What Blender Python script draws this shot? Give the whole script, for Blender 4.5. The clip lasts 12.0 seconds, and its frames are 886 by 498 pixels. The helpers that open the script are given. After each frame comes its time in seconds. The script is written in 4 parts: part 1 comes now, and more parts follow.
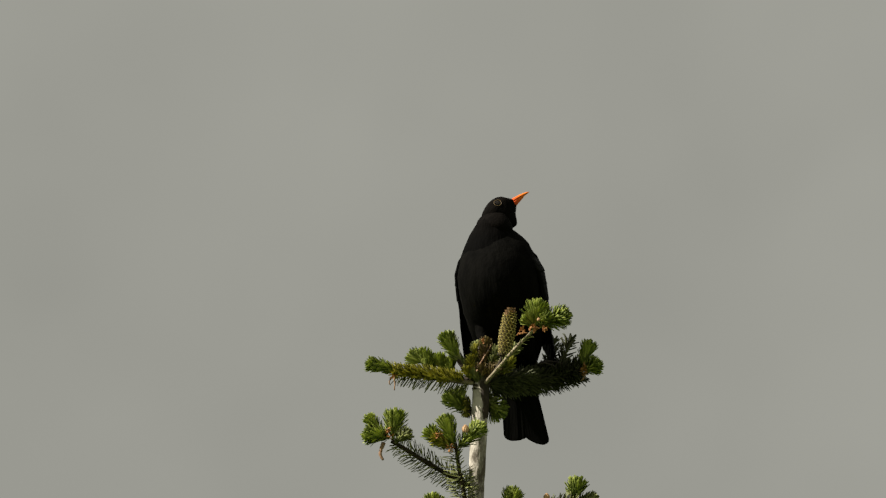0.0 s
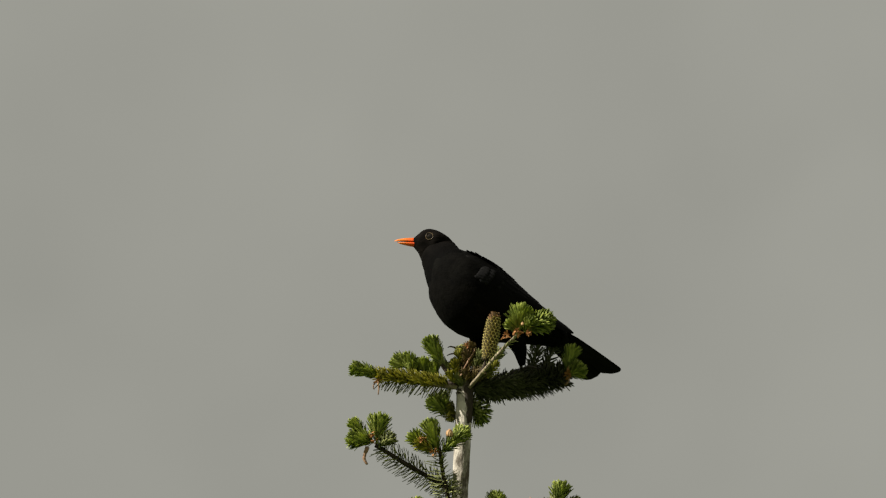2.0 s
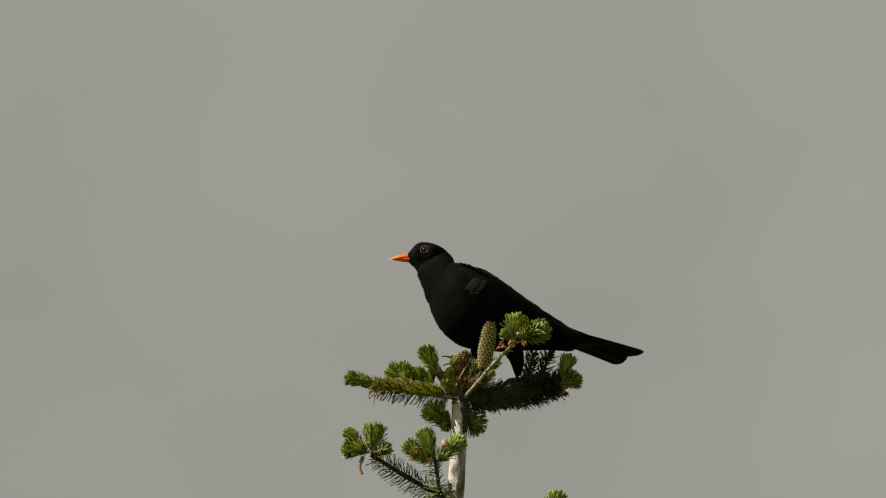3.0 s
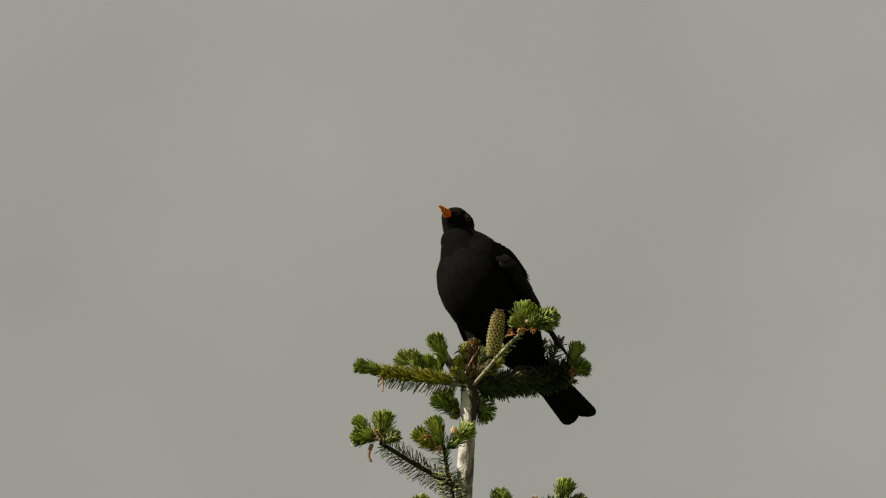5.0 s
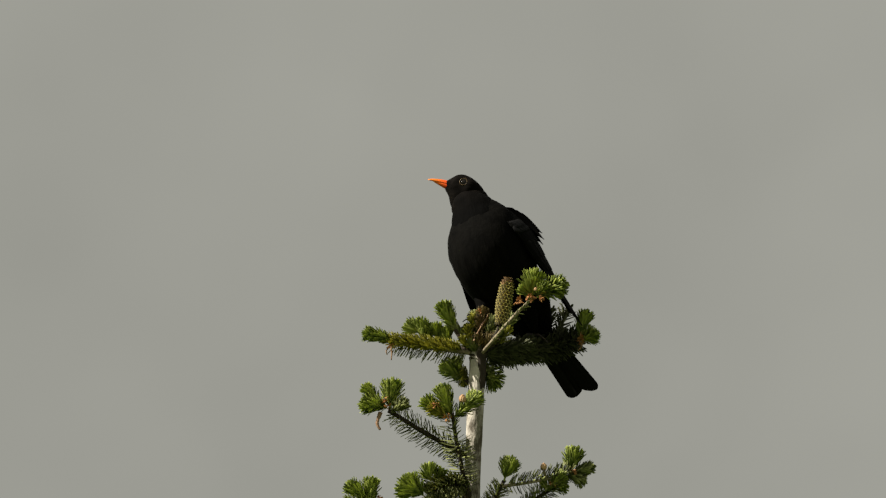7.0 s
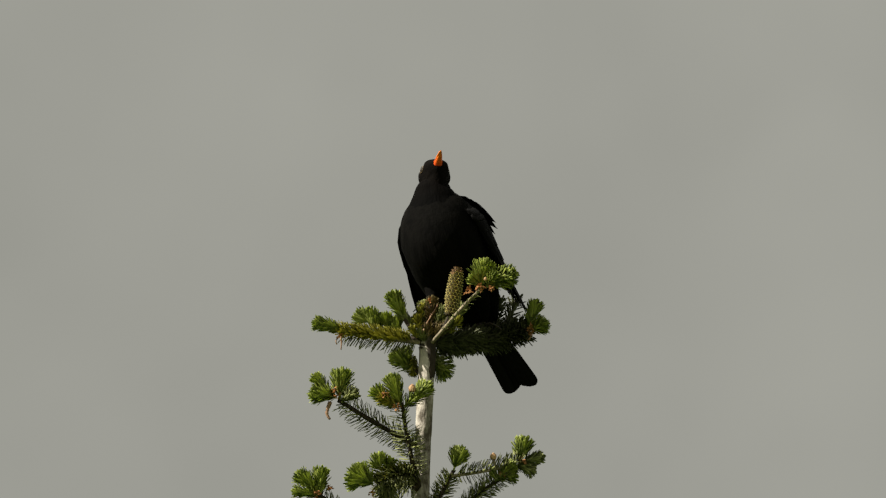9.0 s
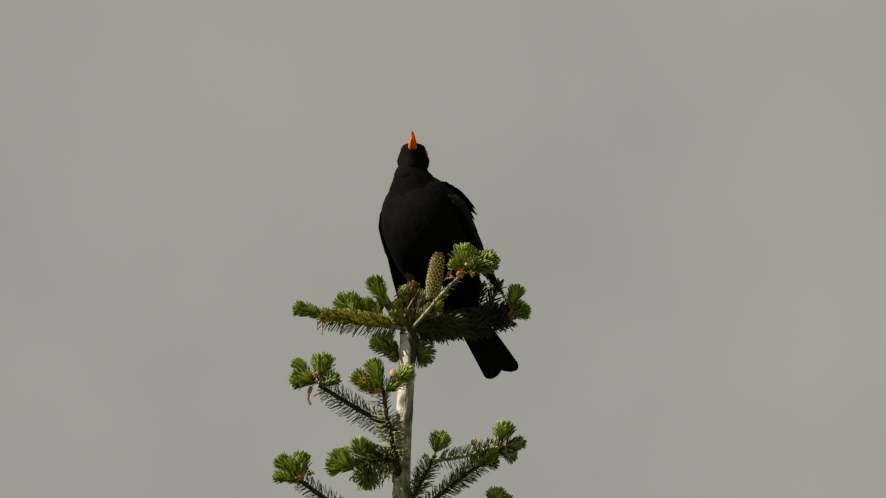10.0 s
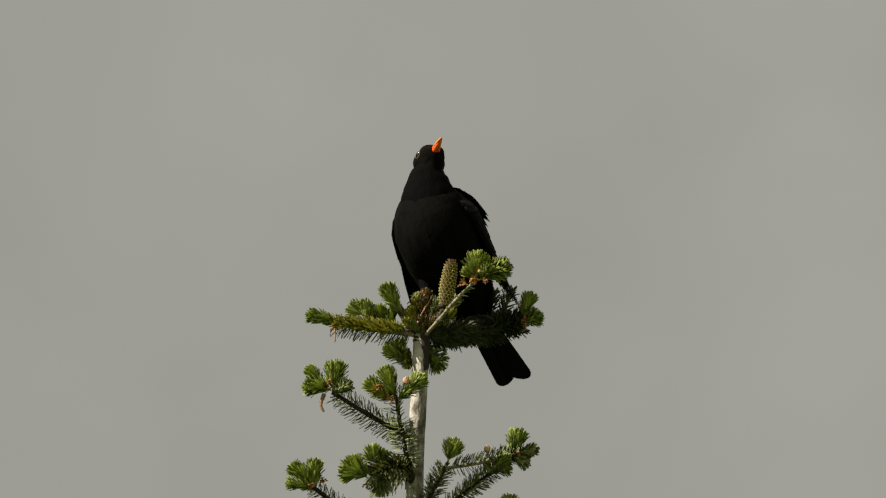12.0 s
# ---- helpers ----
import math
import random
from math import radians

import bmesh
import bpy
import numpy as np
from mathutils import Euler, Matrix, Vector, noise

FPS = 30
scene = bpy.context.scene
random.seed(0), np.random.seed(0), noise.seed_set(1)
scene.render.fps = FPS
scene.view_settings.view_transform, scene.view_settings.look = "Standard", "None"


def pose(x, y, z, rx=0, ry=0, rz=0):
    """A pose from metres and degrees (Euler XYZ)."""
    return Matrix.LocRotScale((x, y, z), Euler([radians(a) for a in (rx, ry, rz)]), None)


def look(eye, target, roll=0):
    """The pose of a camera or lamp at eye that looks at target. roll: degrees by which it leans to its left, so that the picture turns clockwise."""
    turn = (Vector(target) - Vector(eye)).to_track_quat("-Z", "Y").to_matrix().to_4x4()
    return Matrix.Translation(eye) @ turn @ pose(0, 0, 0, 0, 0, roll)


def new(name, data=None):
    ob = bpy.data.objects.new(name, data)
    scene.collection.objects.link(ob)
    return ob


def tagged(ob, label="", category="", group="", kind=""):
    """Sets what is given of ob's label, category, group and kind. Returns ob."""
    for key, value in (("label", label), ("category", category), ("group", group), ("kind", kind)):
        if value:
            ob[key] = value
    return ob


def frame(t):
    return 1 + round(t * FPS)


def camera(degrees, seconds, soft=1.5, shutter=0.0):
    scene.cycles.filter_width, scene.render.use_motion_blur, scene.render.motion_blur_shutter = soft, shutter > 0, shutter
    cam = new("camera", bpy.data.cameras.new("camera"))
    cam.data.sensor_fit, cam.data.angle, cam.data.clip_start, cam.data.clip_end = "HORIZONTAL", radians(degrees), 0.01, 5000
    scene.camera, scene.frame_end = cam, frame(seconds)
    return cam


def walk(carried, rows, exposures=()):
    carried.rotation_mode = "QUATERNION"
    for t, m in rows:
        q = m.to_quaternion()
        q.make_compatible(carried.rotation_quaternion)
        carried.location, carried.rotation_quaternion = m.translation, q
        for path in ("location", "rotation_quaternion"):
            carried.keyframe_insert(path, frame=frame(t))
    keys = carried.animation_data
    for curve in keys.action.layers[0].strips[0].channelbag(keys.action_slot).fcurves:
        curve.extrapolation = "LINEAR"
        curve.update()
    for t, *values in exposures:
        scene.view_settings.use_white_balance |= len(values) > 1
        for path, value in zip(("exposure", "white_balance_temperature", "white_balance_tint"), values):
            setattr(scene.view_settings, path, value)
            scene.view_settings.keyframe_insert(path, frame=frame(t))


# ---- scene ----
# Plan units: U metres each, a to the right, b up the picture plane, d away from
# the camera, all counted from the fork below the tree's top whorl.
U = 0.000526
RISE = radians(15)
REACH = 14.0
FORK = Vector((0.0, 0.0, 5.27))
EYE = FORK + REACH * Vector((0, -math.cos(RISE), -math.sin(RISE)))


def at(a, b, d=0.0):
    """A place in the world from plan units."""
    x, v, y = a * U, b * U, d * U
    return FORK + Vector((x, y, (v + y * math.sin(RISE)) / math.cos(RISE)))


def aim(a, b):
    """The point that the camera looks at, on the plane through the fork."""
    return FORK + U * (a * Vector((1, 0, 0)) + b * Vector((0, -math.sin(RISE), math.cos(RISE))))


# ---- camera ----
cam = camera(math.degrees(2 * math.atan(784 * U / REACH)), 12.0, soft=1.25)
PAN = [(0, -60.8, 251.1), (0.5, -79.9, 246.5), (1, -61.6, 240.4), (1.5, -50.8, 249.6), (1.8, -31, 256.5), (2, -32.4, 258.8),
       (2.5, -24.8, 272.6), (2.7, -24, 277), (4.3, -29, 262), (4.5, -27.9, 260.3), (5, -40.1, 254.2), (5.5, -64.6, 242.8),
       (6, -81.4, 229.7), (6.5, -79.9, 212.8), (6.7, -72, 206), (8.3, 1, 182), (8.5, 5.8, 183.8), (9, 33.4, 179.2),
       (9.5, 62.5, 165.4), (10, 67.1, 153.1), (10.5, 64, 147), (11, 51.8, 148.5), (11.5, 48.7, 150.1), (12, 44.1, 165.4)]
walk(cam, [(t, look(EYE, aim(a, b))) for t, a, b in PAN],
     exposures=[(0, 0.57), (2, 0.56), (2.7, 0.55), (4.3, 0.59), (6.7, 0.6), (8.3, 0.61), (10, 0.62), (12, 0.63)])

# ---- world and sun ----
SUN_FROM = Vector((-0.75, -0.23, 0.62)).normalized()
world = bpy.data.worlds.new("sky")
scene.world = world
world.use_nodes = True
wn, wl = world.node_tree.nodes, world.node_tree.links
wn.clear()
sky = wn.new("ShaderNodeTexSky")
sky.sky_type = "NISHITA"
sky.sun_disc = False
sky.sun_elevation = math.asin(SUN_FROM.z)
sky.sun_rotation = math.atan2(SUN_FROM.x, SUN_FROM.y)
coord = wn.new("ShaderNodeTexCoord")
cloud = wn.new("ShaderNodeTexNoise")
cloud.inputs["Scale"].default_value = 26.0
cloud.inputs["Detail"].default_value = 3.0
cloud.inputs["Roughness"].default_value = 0.55
ramp = wn.new("ShaderNodeValToRGB")
ramp.color_ramp.elements[0].position, ramp.color_ramp.elements[0].color = 0.3, (3.08, 3.04, 2.63, 1)
ramp.color_ramp.elements[1].position, ramp.color_ramp.elements[1].color = 0.7, (3.66, 3.61, 3.14, 1)
veil = wn.new("ShaderNodeMix")
veil.data_type = "RGBA"
veil.inputs["Factor"].default_value = 0.96
back = wn.new("ShaderNodeBackground")
back.inputs["Strength"].default_value = 0.0665
wout = wn.new("ShaderNodeOutputWorld")
wl.new(coord.outputs["Generated"], cloud.inputs["Vector"])
wl.new(cloud.outputs["Fac"], ramp.inputs["Fac"])
wl.new(sky.outputs["Color"], veil.inputs["A"])
wl.new(ramp.outputs["Color"], veil.inputs["B"])
wl.new(veil.outputs["Result"], back.inputs["Color"])
wl.new(back.outputs["Background"], wout.inputs["Surface"])

sun = new("sun", bpy.data.lights.new("sun", "SUN"))
sun.data.energy = 5.0
sun.data.angle = radians(0.5)
sun.data.color = (1.0, 0.95, 0.86)
sun.matrix_world = look(FORK + 20 * SUN_FROM, FORK)


# ---- materials ----
def material(name, low, high, scale, rough, bump=0.0, bump_scale=0.0, spec=0.5, stretch=(1, 1, 1), sheen=0.0, through_light=0.0, island=False, fine=0.0, edge=0.18):
    """A rough surface whose colour wanders between low and high at two scales."""
    m = bpy.data.materials.new(name)
    m.use_nodes = True
    n, l = m.node_tree.nodes, m.node_tree.links
    b = n["Principled BSDF"]
    b.inputs["Roughness"].default_value = rough
    b.inputs["Specular IOR Level"].default_value = spec
    if sheen:
        b.inputs["Sheen Weight"].default_value = sheen
        b.inputs["Sheen Roughness"].default_value = 0.4
    tc = n.new("ShaderNodeTexCoord")
    mp = n.new("ShaderNodeMapping")
    mp.inputs["Scale"].default_value = stretch
    l.new(tc.outputs["Object"], mp.inputs["Vector"])
    big = n.new("ShaderNodeTexNoise")
    big.inputs["Scale"].default_value = scale
    big.inputs["Detail"].default_value = 6.0
    big.inputs["Roughness"].default_value = 0.65
    l.new(mp.outputs["Vector"], big.inputs["Vector"])
    mix = n.new("ShaderNodeMix")
    mix.data_type = "RGBA"
    mix.inputs["A"].default_value = (*low, 1)
    mix.inputs["B"].default_value = (*high, 1)
    stretchy = n.new("ShaderNodeMapRange")
    stretchy.inputs["From Min"].default_value, stretchy.inputs["From Max"].default_value = 0.5 - edge, 0.5 + edge
    if island:
        geo = n.new("ShaderNodeNewGeometry")
        add = n.new("ShaderNodeMath")
        add.operation = "MULTIPLY_ADD"
        add.inputs[1].default_value = 0.6
        l.new(geo.outputs["Random Per Island"], add.inputs[0])
        half = n.new("ShaderNodeMath")
        half.operation = "MULTIPLY_ADD"
        half.inputs[1].default_value, half.inputs[2].default_value = 0.7, -0.15
        l.new(big.outputs["Fac"], half.inputs[0])
        l.new(half.outputs["Value"], add.inputs[2])
        l.new(add.outputs["Value"], stretchy.inputs["Value"])
    else:
        l.new(big.outputs["Fac"], stretchy.inputs["Value"])
    l.new(stretchy.outputs["Result"], mix.inputs["Factor"])
    l.new(mix.outputs["Result"], b.inputs["Base Color"])
    if bump:
        grain = n.new("ShaderNodeTexNoise")
        grain.inputs["Scale"].default_value = bump_scale
        grain.inputs["Detail"].default_value = 4.0
        l.new(mp.outputs["Vector"], grain.inputs["Vector"])
        bp = n.new("ShaderNodeBump")
        bp.inputs["Strength"].default_value = bump
        bp.inputs["Distance"].default_value = fine or 0.001
        l.new(grain.outputs["Fac"], bp.inputs["Height"])
        l.new(bp.outputs["Normal"], b.inputs["Normal"])
    if through_light:
        thin = n.new("ShaderNodeBsdfTranslucent")
        l.new(mix.outputs["Result"], thin.inputs["Color"])
        ms = n.new("ShaderNodeMixShader")
        ms.inputs["Fac"].default_value = through_light
        l.new(b.outputs["BSDF"], ms.inputs[1])
        l.new(thin.outputs["BSDF"], ms.inputs[2])
        l.new(ms.outputs["Shader"], n["Material Output"].inputs["Surface"])
    return m


BARK = material("grey_bark", (0.11, 0.09, 0.065), (0.58, 0.53, 0.44), 105, 0.85, 0.9, 260, 0.3, (1, 1, 0.45), fine=0.002, edge=0.1)
TWIG = material("twig_bark", (0.10, 0.075, 0.045), (0.46, 0.38, 0.26), 420, 0.8, 0.7, 500, 0.3)
TWIG_PALE = material("pale_twig_bark", (0.12, 0.092, 0.052), (0.40, 0.335, 0.22), 420, 0.8, 0.7, 500, 0.3)
TWIG_DARK = material("dark_twig_bark", (0.022, 0.017, 0.011), (0.06, 0.044, 0.029), 160, 0.85, 0.7, 500, 0.3)
NEEDLE_NEW = material("young_needle", (0.135, 0.18, 0.032), (0.49, 0.55, 0.12), 60, 0.5, spec=0.25, through_light=0.38, island=True)
NEEDLE_MID = material("yellowish_needle", (0.14, 0.14, 0.018), (0.54, 0.50, 0.08), 60, 0.55, spec=0.25, through_light=0.25, island=True)
# old needles, their colour darkened to carry the bird's shade on the back bough
NEEDLE_SHADED = material("shaded_old_needle", (0.034, 0.037, 0.018), (0.11, 0.115, 0.055), 60, 0.6, spec=0.2, through_light=0.12, island=True)
DRY = material("dry_brown_scale", (0.20, 0.11, 0.06), (0.42, 0.27, 0.17), 300, 0.8, 0.4, 600, 0.2)
NEEDLE_OLD = material("old_needle", (0.10, 0.115, 0.036), (0.36, 0.38, 0.135), 60, 0.55, spec=0.2, through_light=0.2, island=True)
SCALE_PAPER = material("papery_bud_scale", (0.30, 0.115, 0.036), (0.54, 0.28, 0.10), 200, 0.8, 0.5, 600, 0.3, through_light=0.2)
BUD_RESIN = material("pale_bud", (0.34, 0.19, 0.08), (0.58, 0.36, 0.18), 260, 0.6, 0.4, 700, 0.4, island=True)
CONE_RIM = material("cone_scale_rim", (0.52, 0.43, 0.13), (0.76, 0.64, 0.26), 220, 0.65, 0.3, 900, 0.3, island=True)
CONE_TIP = material("dry_cone_scale", (0.12, 0.065, 0.03), (0.30, 0.18, 0.09), 220, 0.75, 0.4, 900, 0.3, island=True)
BROWN_NEEDLE = material("withered_needle", (0.07, 0.045, 0.015), (0.22, 0.16, 0.05), 120, 0.7, island=True, through_light=0.15)
CONE_GREEN = material("cone_scale", (0.032, 0.024, 0.007), (0.08, 0.06, 0.018), 150, 0.7, 0.4, 700, 0.3, island=True)
CONE_CORE = material("cone_core", (0.02, 0.016, 0.008), (0.06, 0.045, 0.02), 300, 0.9, 0.4, 700, 0.2)
PLUME = material("black_plumage", (0.0020, 0.0019, 0.0017), (0.0056, 0.0052, 0.0043), 90, 0.85, 0.5, 200, 0.025, (0.25, 1, 1), fine=0.0025)
QUILL = material("black_feather", (0.0017, 0.0016, 0.0014), (0.0042, 0.0038, 0.0033), 60, 0.65, 0.5, 500, 0.04, (0.12, 1, 1))
# black feather made paler, with sunlit sheen put into its colour
PALE_SHEEN = material("pale_sheen_feather", (0.0045, 0.0044, 0.0043), (0.0100, 0.0097, 0.0095), 200, 0.75, 0.3, 900, 0.06, (0.5, 1, 1), edge=0.2)
HEAD_PLUME = material("brownish_black_plumage", (0.0021, 0.0016, 0.0012), (0.0064, 0.0050, 0.0039), 120, 0.85, 0.5, 240, 0.035, (0.3, 1, 1), fine=0.0025)


def blend_along(m, start, low, high):
    """Turns the colour of m from start, at low metres along the part, to its own colour at high."""
    n, l = m.node_tree.nodes, m.node_tree.links
    base = n["Principled BSDF"].inputs["Base Color"]
    own = base.links[0].from_socket
    where, part, along, blend = n.new("ShaderNodeTexCoord"), n.new("ShaderNodeSeparateXYZ"), n.new("ShaderNodeMapRange"), n.new("ShaderNodeMix")
    blend.data_type = "RGBA"
    blend.inputs["A"].default_value = (*start, 1)
    along.inputs["From Min"].default_value, along.inputs["From Max"].default_value = low, high
    l.new(where.outputs["Object"], part.inputs["Vector"])
    l.new(part.outputs["X"], along.inputs["Value"])
    l.new(along.outputs["Result"], blend.inputs["Factor"])
    l.new(own, blend.inputs["B"])
    l.new(blend.outputs["Result"], base)
    return m


# neck plumage turns from the body's black to the head's brownish black, the bill from red-orange to yellow-orange
NECK_PLUME = blend_along(material("nape_plumage", (0.0021, 0.0016, 0.0012), (0.0064, 0.0050, 0.0039), 120, 0.85, 0.5, 240, 0.035, (0.3, 1, 1), fine=0.0025), (0.0015, 0.0014, 0.0012), -0.026, 0.008)
BILL = blend_along(material("orange_bill", (0.80, 0.15, 0.005), (0.90, 0.235, 0.011), 220, 0.55, 0.2, 900, 0.3), (0.72, 0.055, 0.004), 0.003, 0.018)
MOUTH = material("mouth_lining", (0.42, 0.06, 0.01), (0.60, 0.11, 0.015), 300, 0.4, 0.3, 900)
EYE_RING = material("yellow_eye_ring", (0.10, 0.065, 0.025), (0.19, 0.125, 0.048), 500, 0.5)
EYE_DARK = material("dark_eye", (0.006, 0.004, 0.003), (0.012, 0.008, 0.005), 300, 0.06)
LEG_SKIN = material("dark_leg_skin", (0.022, 0.016, 0.011), (0.05, 0.036, 0.024), 400, 0.55, 0.5, 1500)
GRASS = material("meadow_grass", (0.035, 0.06, 0.016), (0.085, 0.12, 0.035), 0.35, 0.9, 0.8, 6, 0.2, fine=0.05)


# ---- mesh helpers ----
def mesh_object(name, verts, faces, mat, parent=None, label="", smooth=True, kind=""):
    me = bpy.data.meshes.new(name)
    me.from_pydata([tuple(v) for v in verts], [], faces)
    me.materials.append(mat)
    if smooth:
        me.polygons.foreach_set("use_smooth", [True] * len(me.polygons))
    ob = new(name, me)
    if parent is not None:
        ob.parent = parent
    return tagged(ob, label=label, kind=kind)


class Soup:
    """Collects vertices and faces for one mesh."""

    def __init__(self):
        self.v, self.f = [], []

    def add(self, verts, faces):
        k = len(self.v)
        self.v.extend(verts)
        self.f.extend([tuple(i + k for i in f) for f in faces])

    def done(self, name, mat, parent=None, label="", smooth=True, kind=""):
        return mesh_object(name, self.v, self.f, mat, parent, label, smooth, kind)


def side_frame(way):
    way = way.normalized()
    ref = Vector((0, 0, 1)) if abs(way.z) < 0.9 else Vector((1, 0, 0))
    s = way.cross(ref).normalized()
    return way, s, s.cross(way).normalized()


def curve_points(points, steps):
    """A smooth run through a few points."""
    p = [Vector(q) for q in points]
    p = [2 * p[0] - p[1]] + p + [2 * p[-1] - p[-2]]
    out = []
    for i in range(1, len(p) - 2):
        for k in range(steps):
            t = k / steps
            a, b, c, d = p[i - 1], p[i], p[i + 1], p[i + 2]
            out.append(0.5 * (2 * b + (c - a) * t + (2 * a - 5 * b + 4 * c - d) * t * t + (3 * b - a - 3 * c + d) * t ** 3))
    return out + [p[-2]]


def tube(soup, pts, r0, r1, sides=8, rough=0.0, seed=0):
    """A tapered round stem through pts, closed at both ends."""
    rnd = random.Random(seed)
    rings, n = [], len(pts)
    for i, p in enumerate(pts):
        way = pts[min(i + 1, n - 1)] - pts[max(i - 1, 0)]
        w, s, u = side_frame(way)
        r = r0 + (r1 - r0) * i / (n - 1)
        for k in range(sides):
            a = 2 * math.pi * k / sides
            rr = r * (1 + rough * rnd.uniform(-1, 1))
            rings.append(p + (s * math.cos(a) + u * math.sin(a)) * rr)
    faces = []
    for i in range(n - 1):
        for k in range(sides):
            faces.append((i * sides + k, i * sides + (k + 1) % sides, (i + 1) * sides + (k + 1) % sides, (i + 1) * sides + k))
    faces.append(tuple(reversed(range(sides))))
    faces.append(tuple(range((n - 1) * sides, n * sides)))
    soup.add(rings, faces)


def needle(soup, root, way, up, length, width, bend=0.12):
    """One flat, blunt fir needle with a keel."""
    w = way.normalized()
    s = w.cross(up)
    if s.length < 1e-5:
        s = w.cross(Vector((1, 0.3, 0)))
    s.normalize()
    n = s.cross(w).normalized()
    h, t = width / 2, width * 0.22
    verts = []
    for f, k in ((0.0, 0.55), (0.45, 1.0), (0.93, 0.88)):
        c = root + w * (length * f) + n * (bend * length * f * f)
        verts += [c - s * h * k, c + n * t * k, c + s * h * k, c - n * t * k]
    verts.append(root + w * length + n * bend * length)
    faces = []
    for i in (0, 4):
        for k in range(4):
            faces.append((i + k, i + (k + 1) % 4, i + 4 + (k + 1) % 4, i + 4 + k))
    faces += [(8 + k, 8 + (k + 1) % 4, 12) for k in range(4)]
    soup.add(verts, faces)


def needles_along(soup, pts, count, length, width, lean=55, tip_lean=None, seed=0, lo=0.0, hi=1.0, squeeze=1.0, lift=0.0, arc=(0, 360), taper=0.25):
    """Needles round a stem. lean: degrees off the stem; squeeze < 1 parts them to the sides; lift raises them;
    arc: the part of the round that carries needles, 90 being upward."""
    rnd = random.Random(seed)
    n = len(pts) - 1
    tip_lean = lean if tip_lean is None else tip_lean
    for i in range(count):
        f = lo + (hi - lo) * (i + rnd.random()) / count
        g = min(f * n, n - 1e-4)
        k = int(g)
        p = pts[k].lerp(pts[k + 1], g - k)
        w, s, u = side_frame(pts[k + 1] - pts[k])
        a = radians(arc[0] + (arc[1] - arc[0]) * ((i * 0.618034 + rnd.uniform(-0.06, 0.06)) % 1.0))
        out = s * math.cos(a) + u * (math.sin(a) * squeeze + lift)
        out.normalize()
        frac = (f - lo) / max(hi - lo, 1e-6)
        le = radians(lean + (tip_lean - lean) * frac ** 2 + rnd.uniform(-9, 9))
        way = w * math.cos(le) + out * math.sin(le)
        size = length * rnd.uniform(0.78, 1.1) * (1 - taper * max(0.0, frac - 0.7) / 0.3)
        needle(soup, p, way, w * 0.4 + Vector((0, 0, 1)), size, width * rnd.uniform(0.85, 1.15), rnd.uniform(-0.02, 0.16))


# ---- ground ----
def build_ground():
    n, verts, faces = 48, [Vector((0, 0, 0))], []
    radii = [1, 2, 4, 7, 11, 16, 24, 40, 80, 200, 600, 2000]
    for r in radii:
        for k in range(n):
            a = 2 * math.pi * k / n
            x, y = r * math.cos(a), r * math.sin(a)
            verts.append(Vector((x, y, 0.12 * noise.noise(Vector((x * 0.12, y * 0.12, 0))) * min(1, r / 6) if r < 300 else 0)))
    faces += [(0, 1 + k, 1 + (k + 1) % n) for k in range(n)]
    for i in range(len(radii) - 1):
        for k in range(n):
            a, b = 1 + i * n + k, 1 + i * n + (k + 1) % n
            faces.append((a, a + n, b + n, b))
    ob = mesh_object("ground", verts, faces, GRASS)
    tagged(ob, label="green meadow of short grass under the fir", category="ground", kind="structure")


build_ground()

# ---- the fir ----
fir = new("fir_tree")
fir.location = (FORK.x - 0.02, FORK.y, 0.0)
tagged(fir, label="young fir top with bright green spring shoots and cones", category="tree")
FIR_INV = Matrix.Translation(-fir.location)


def on_fir(points):
    return [FIR_INV @ Vector(p) for p in points]


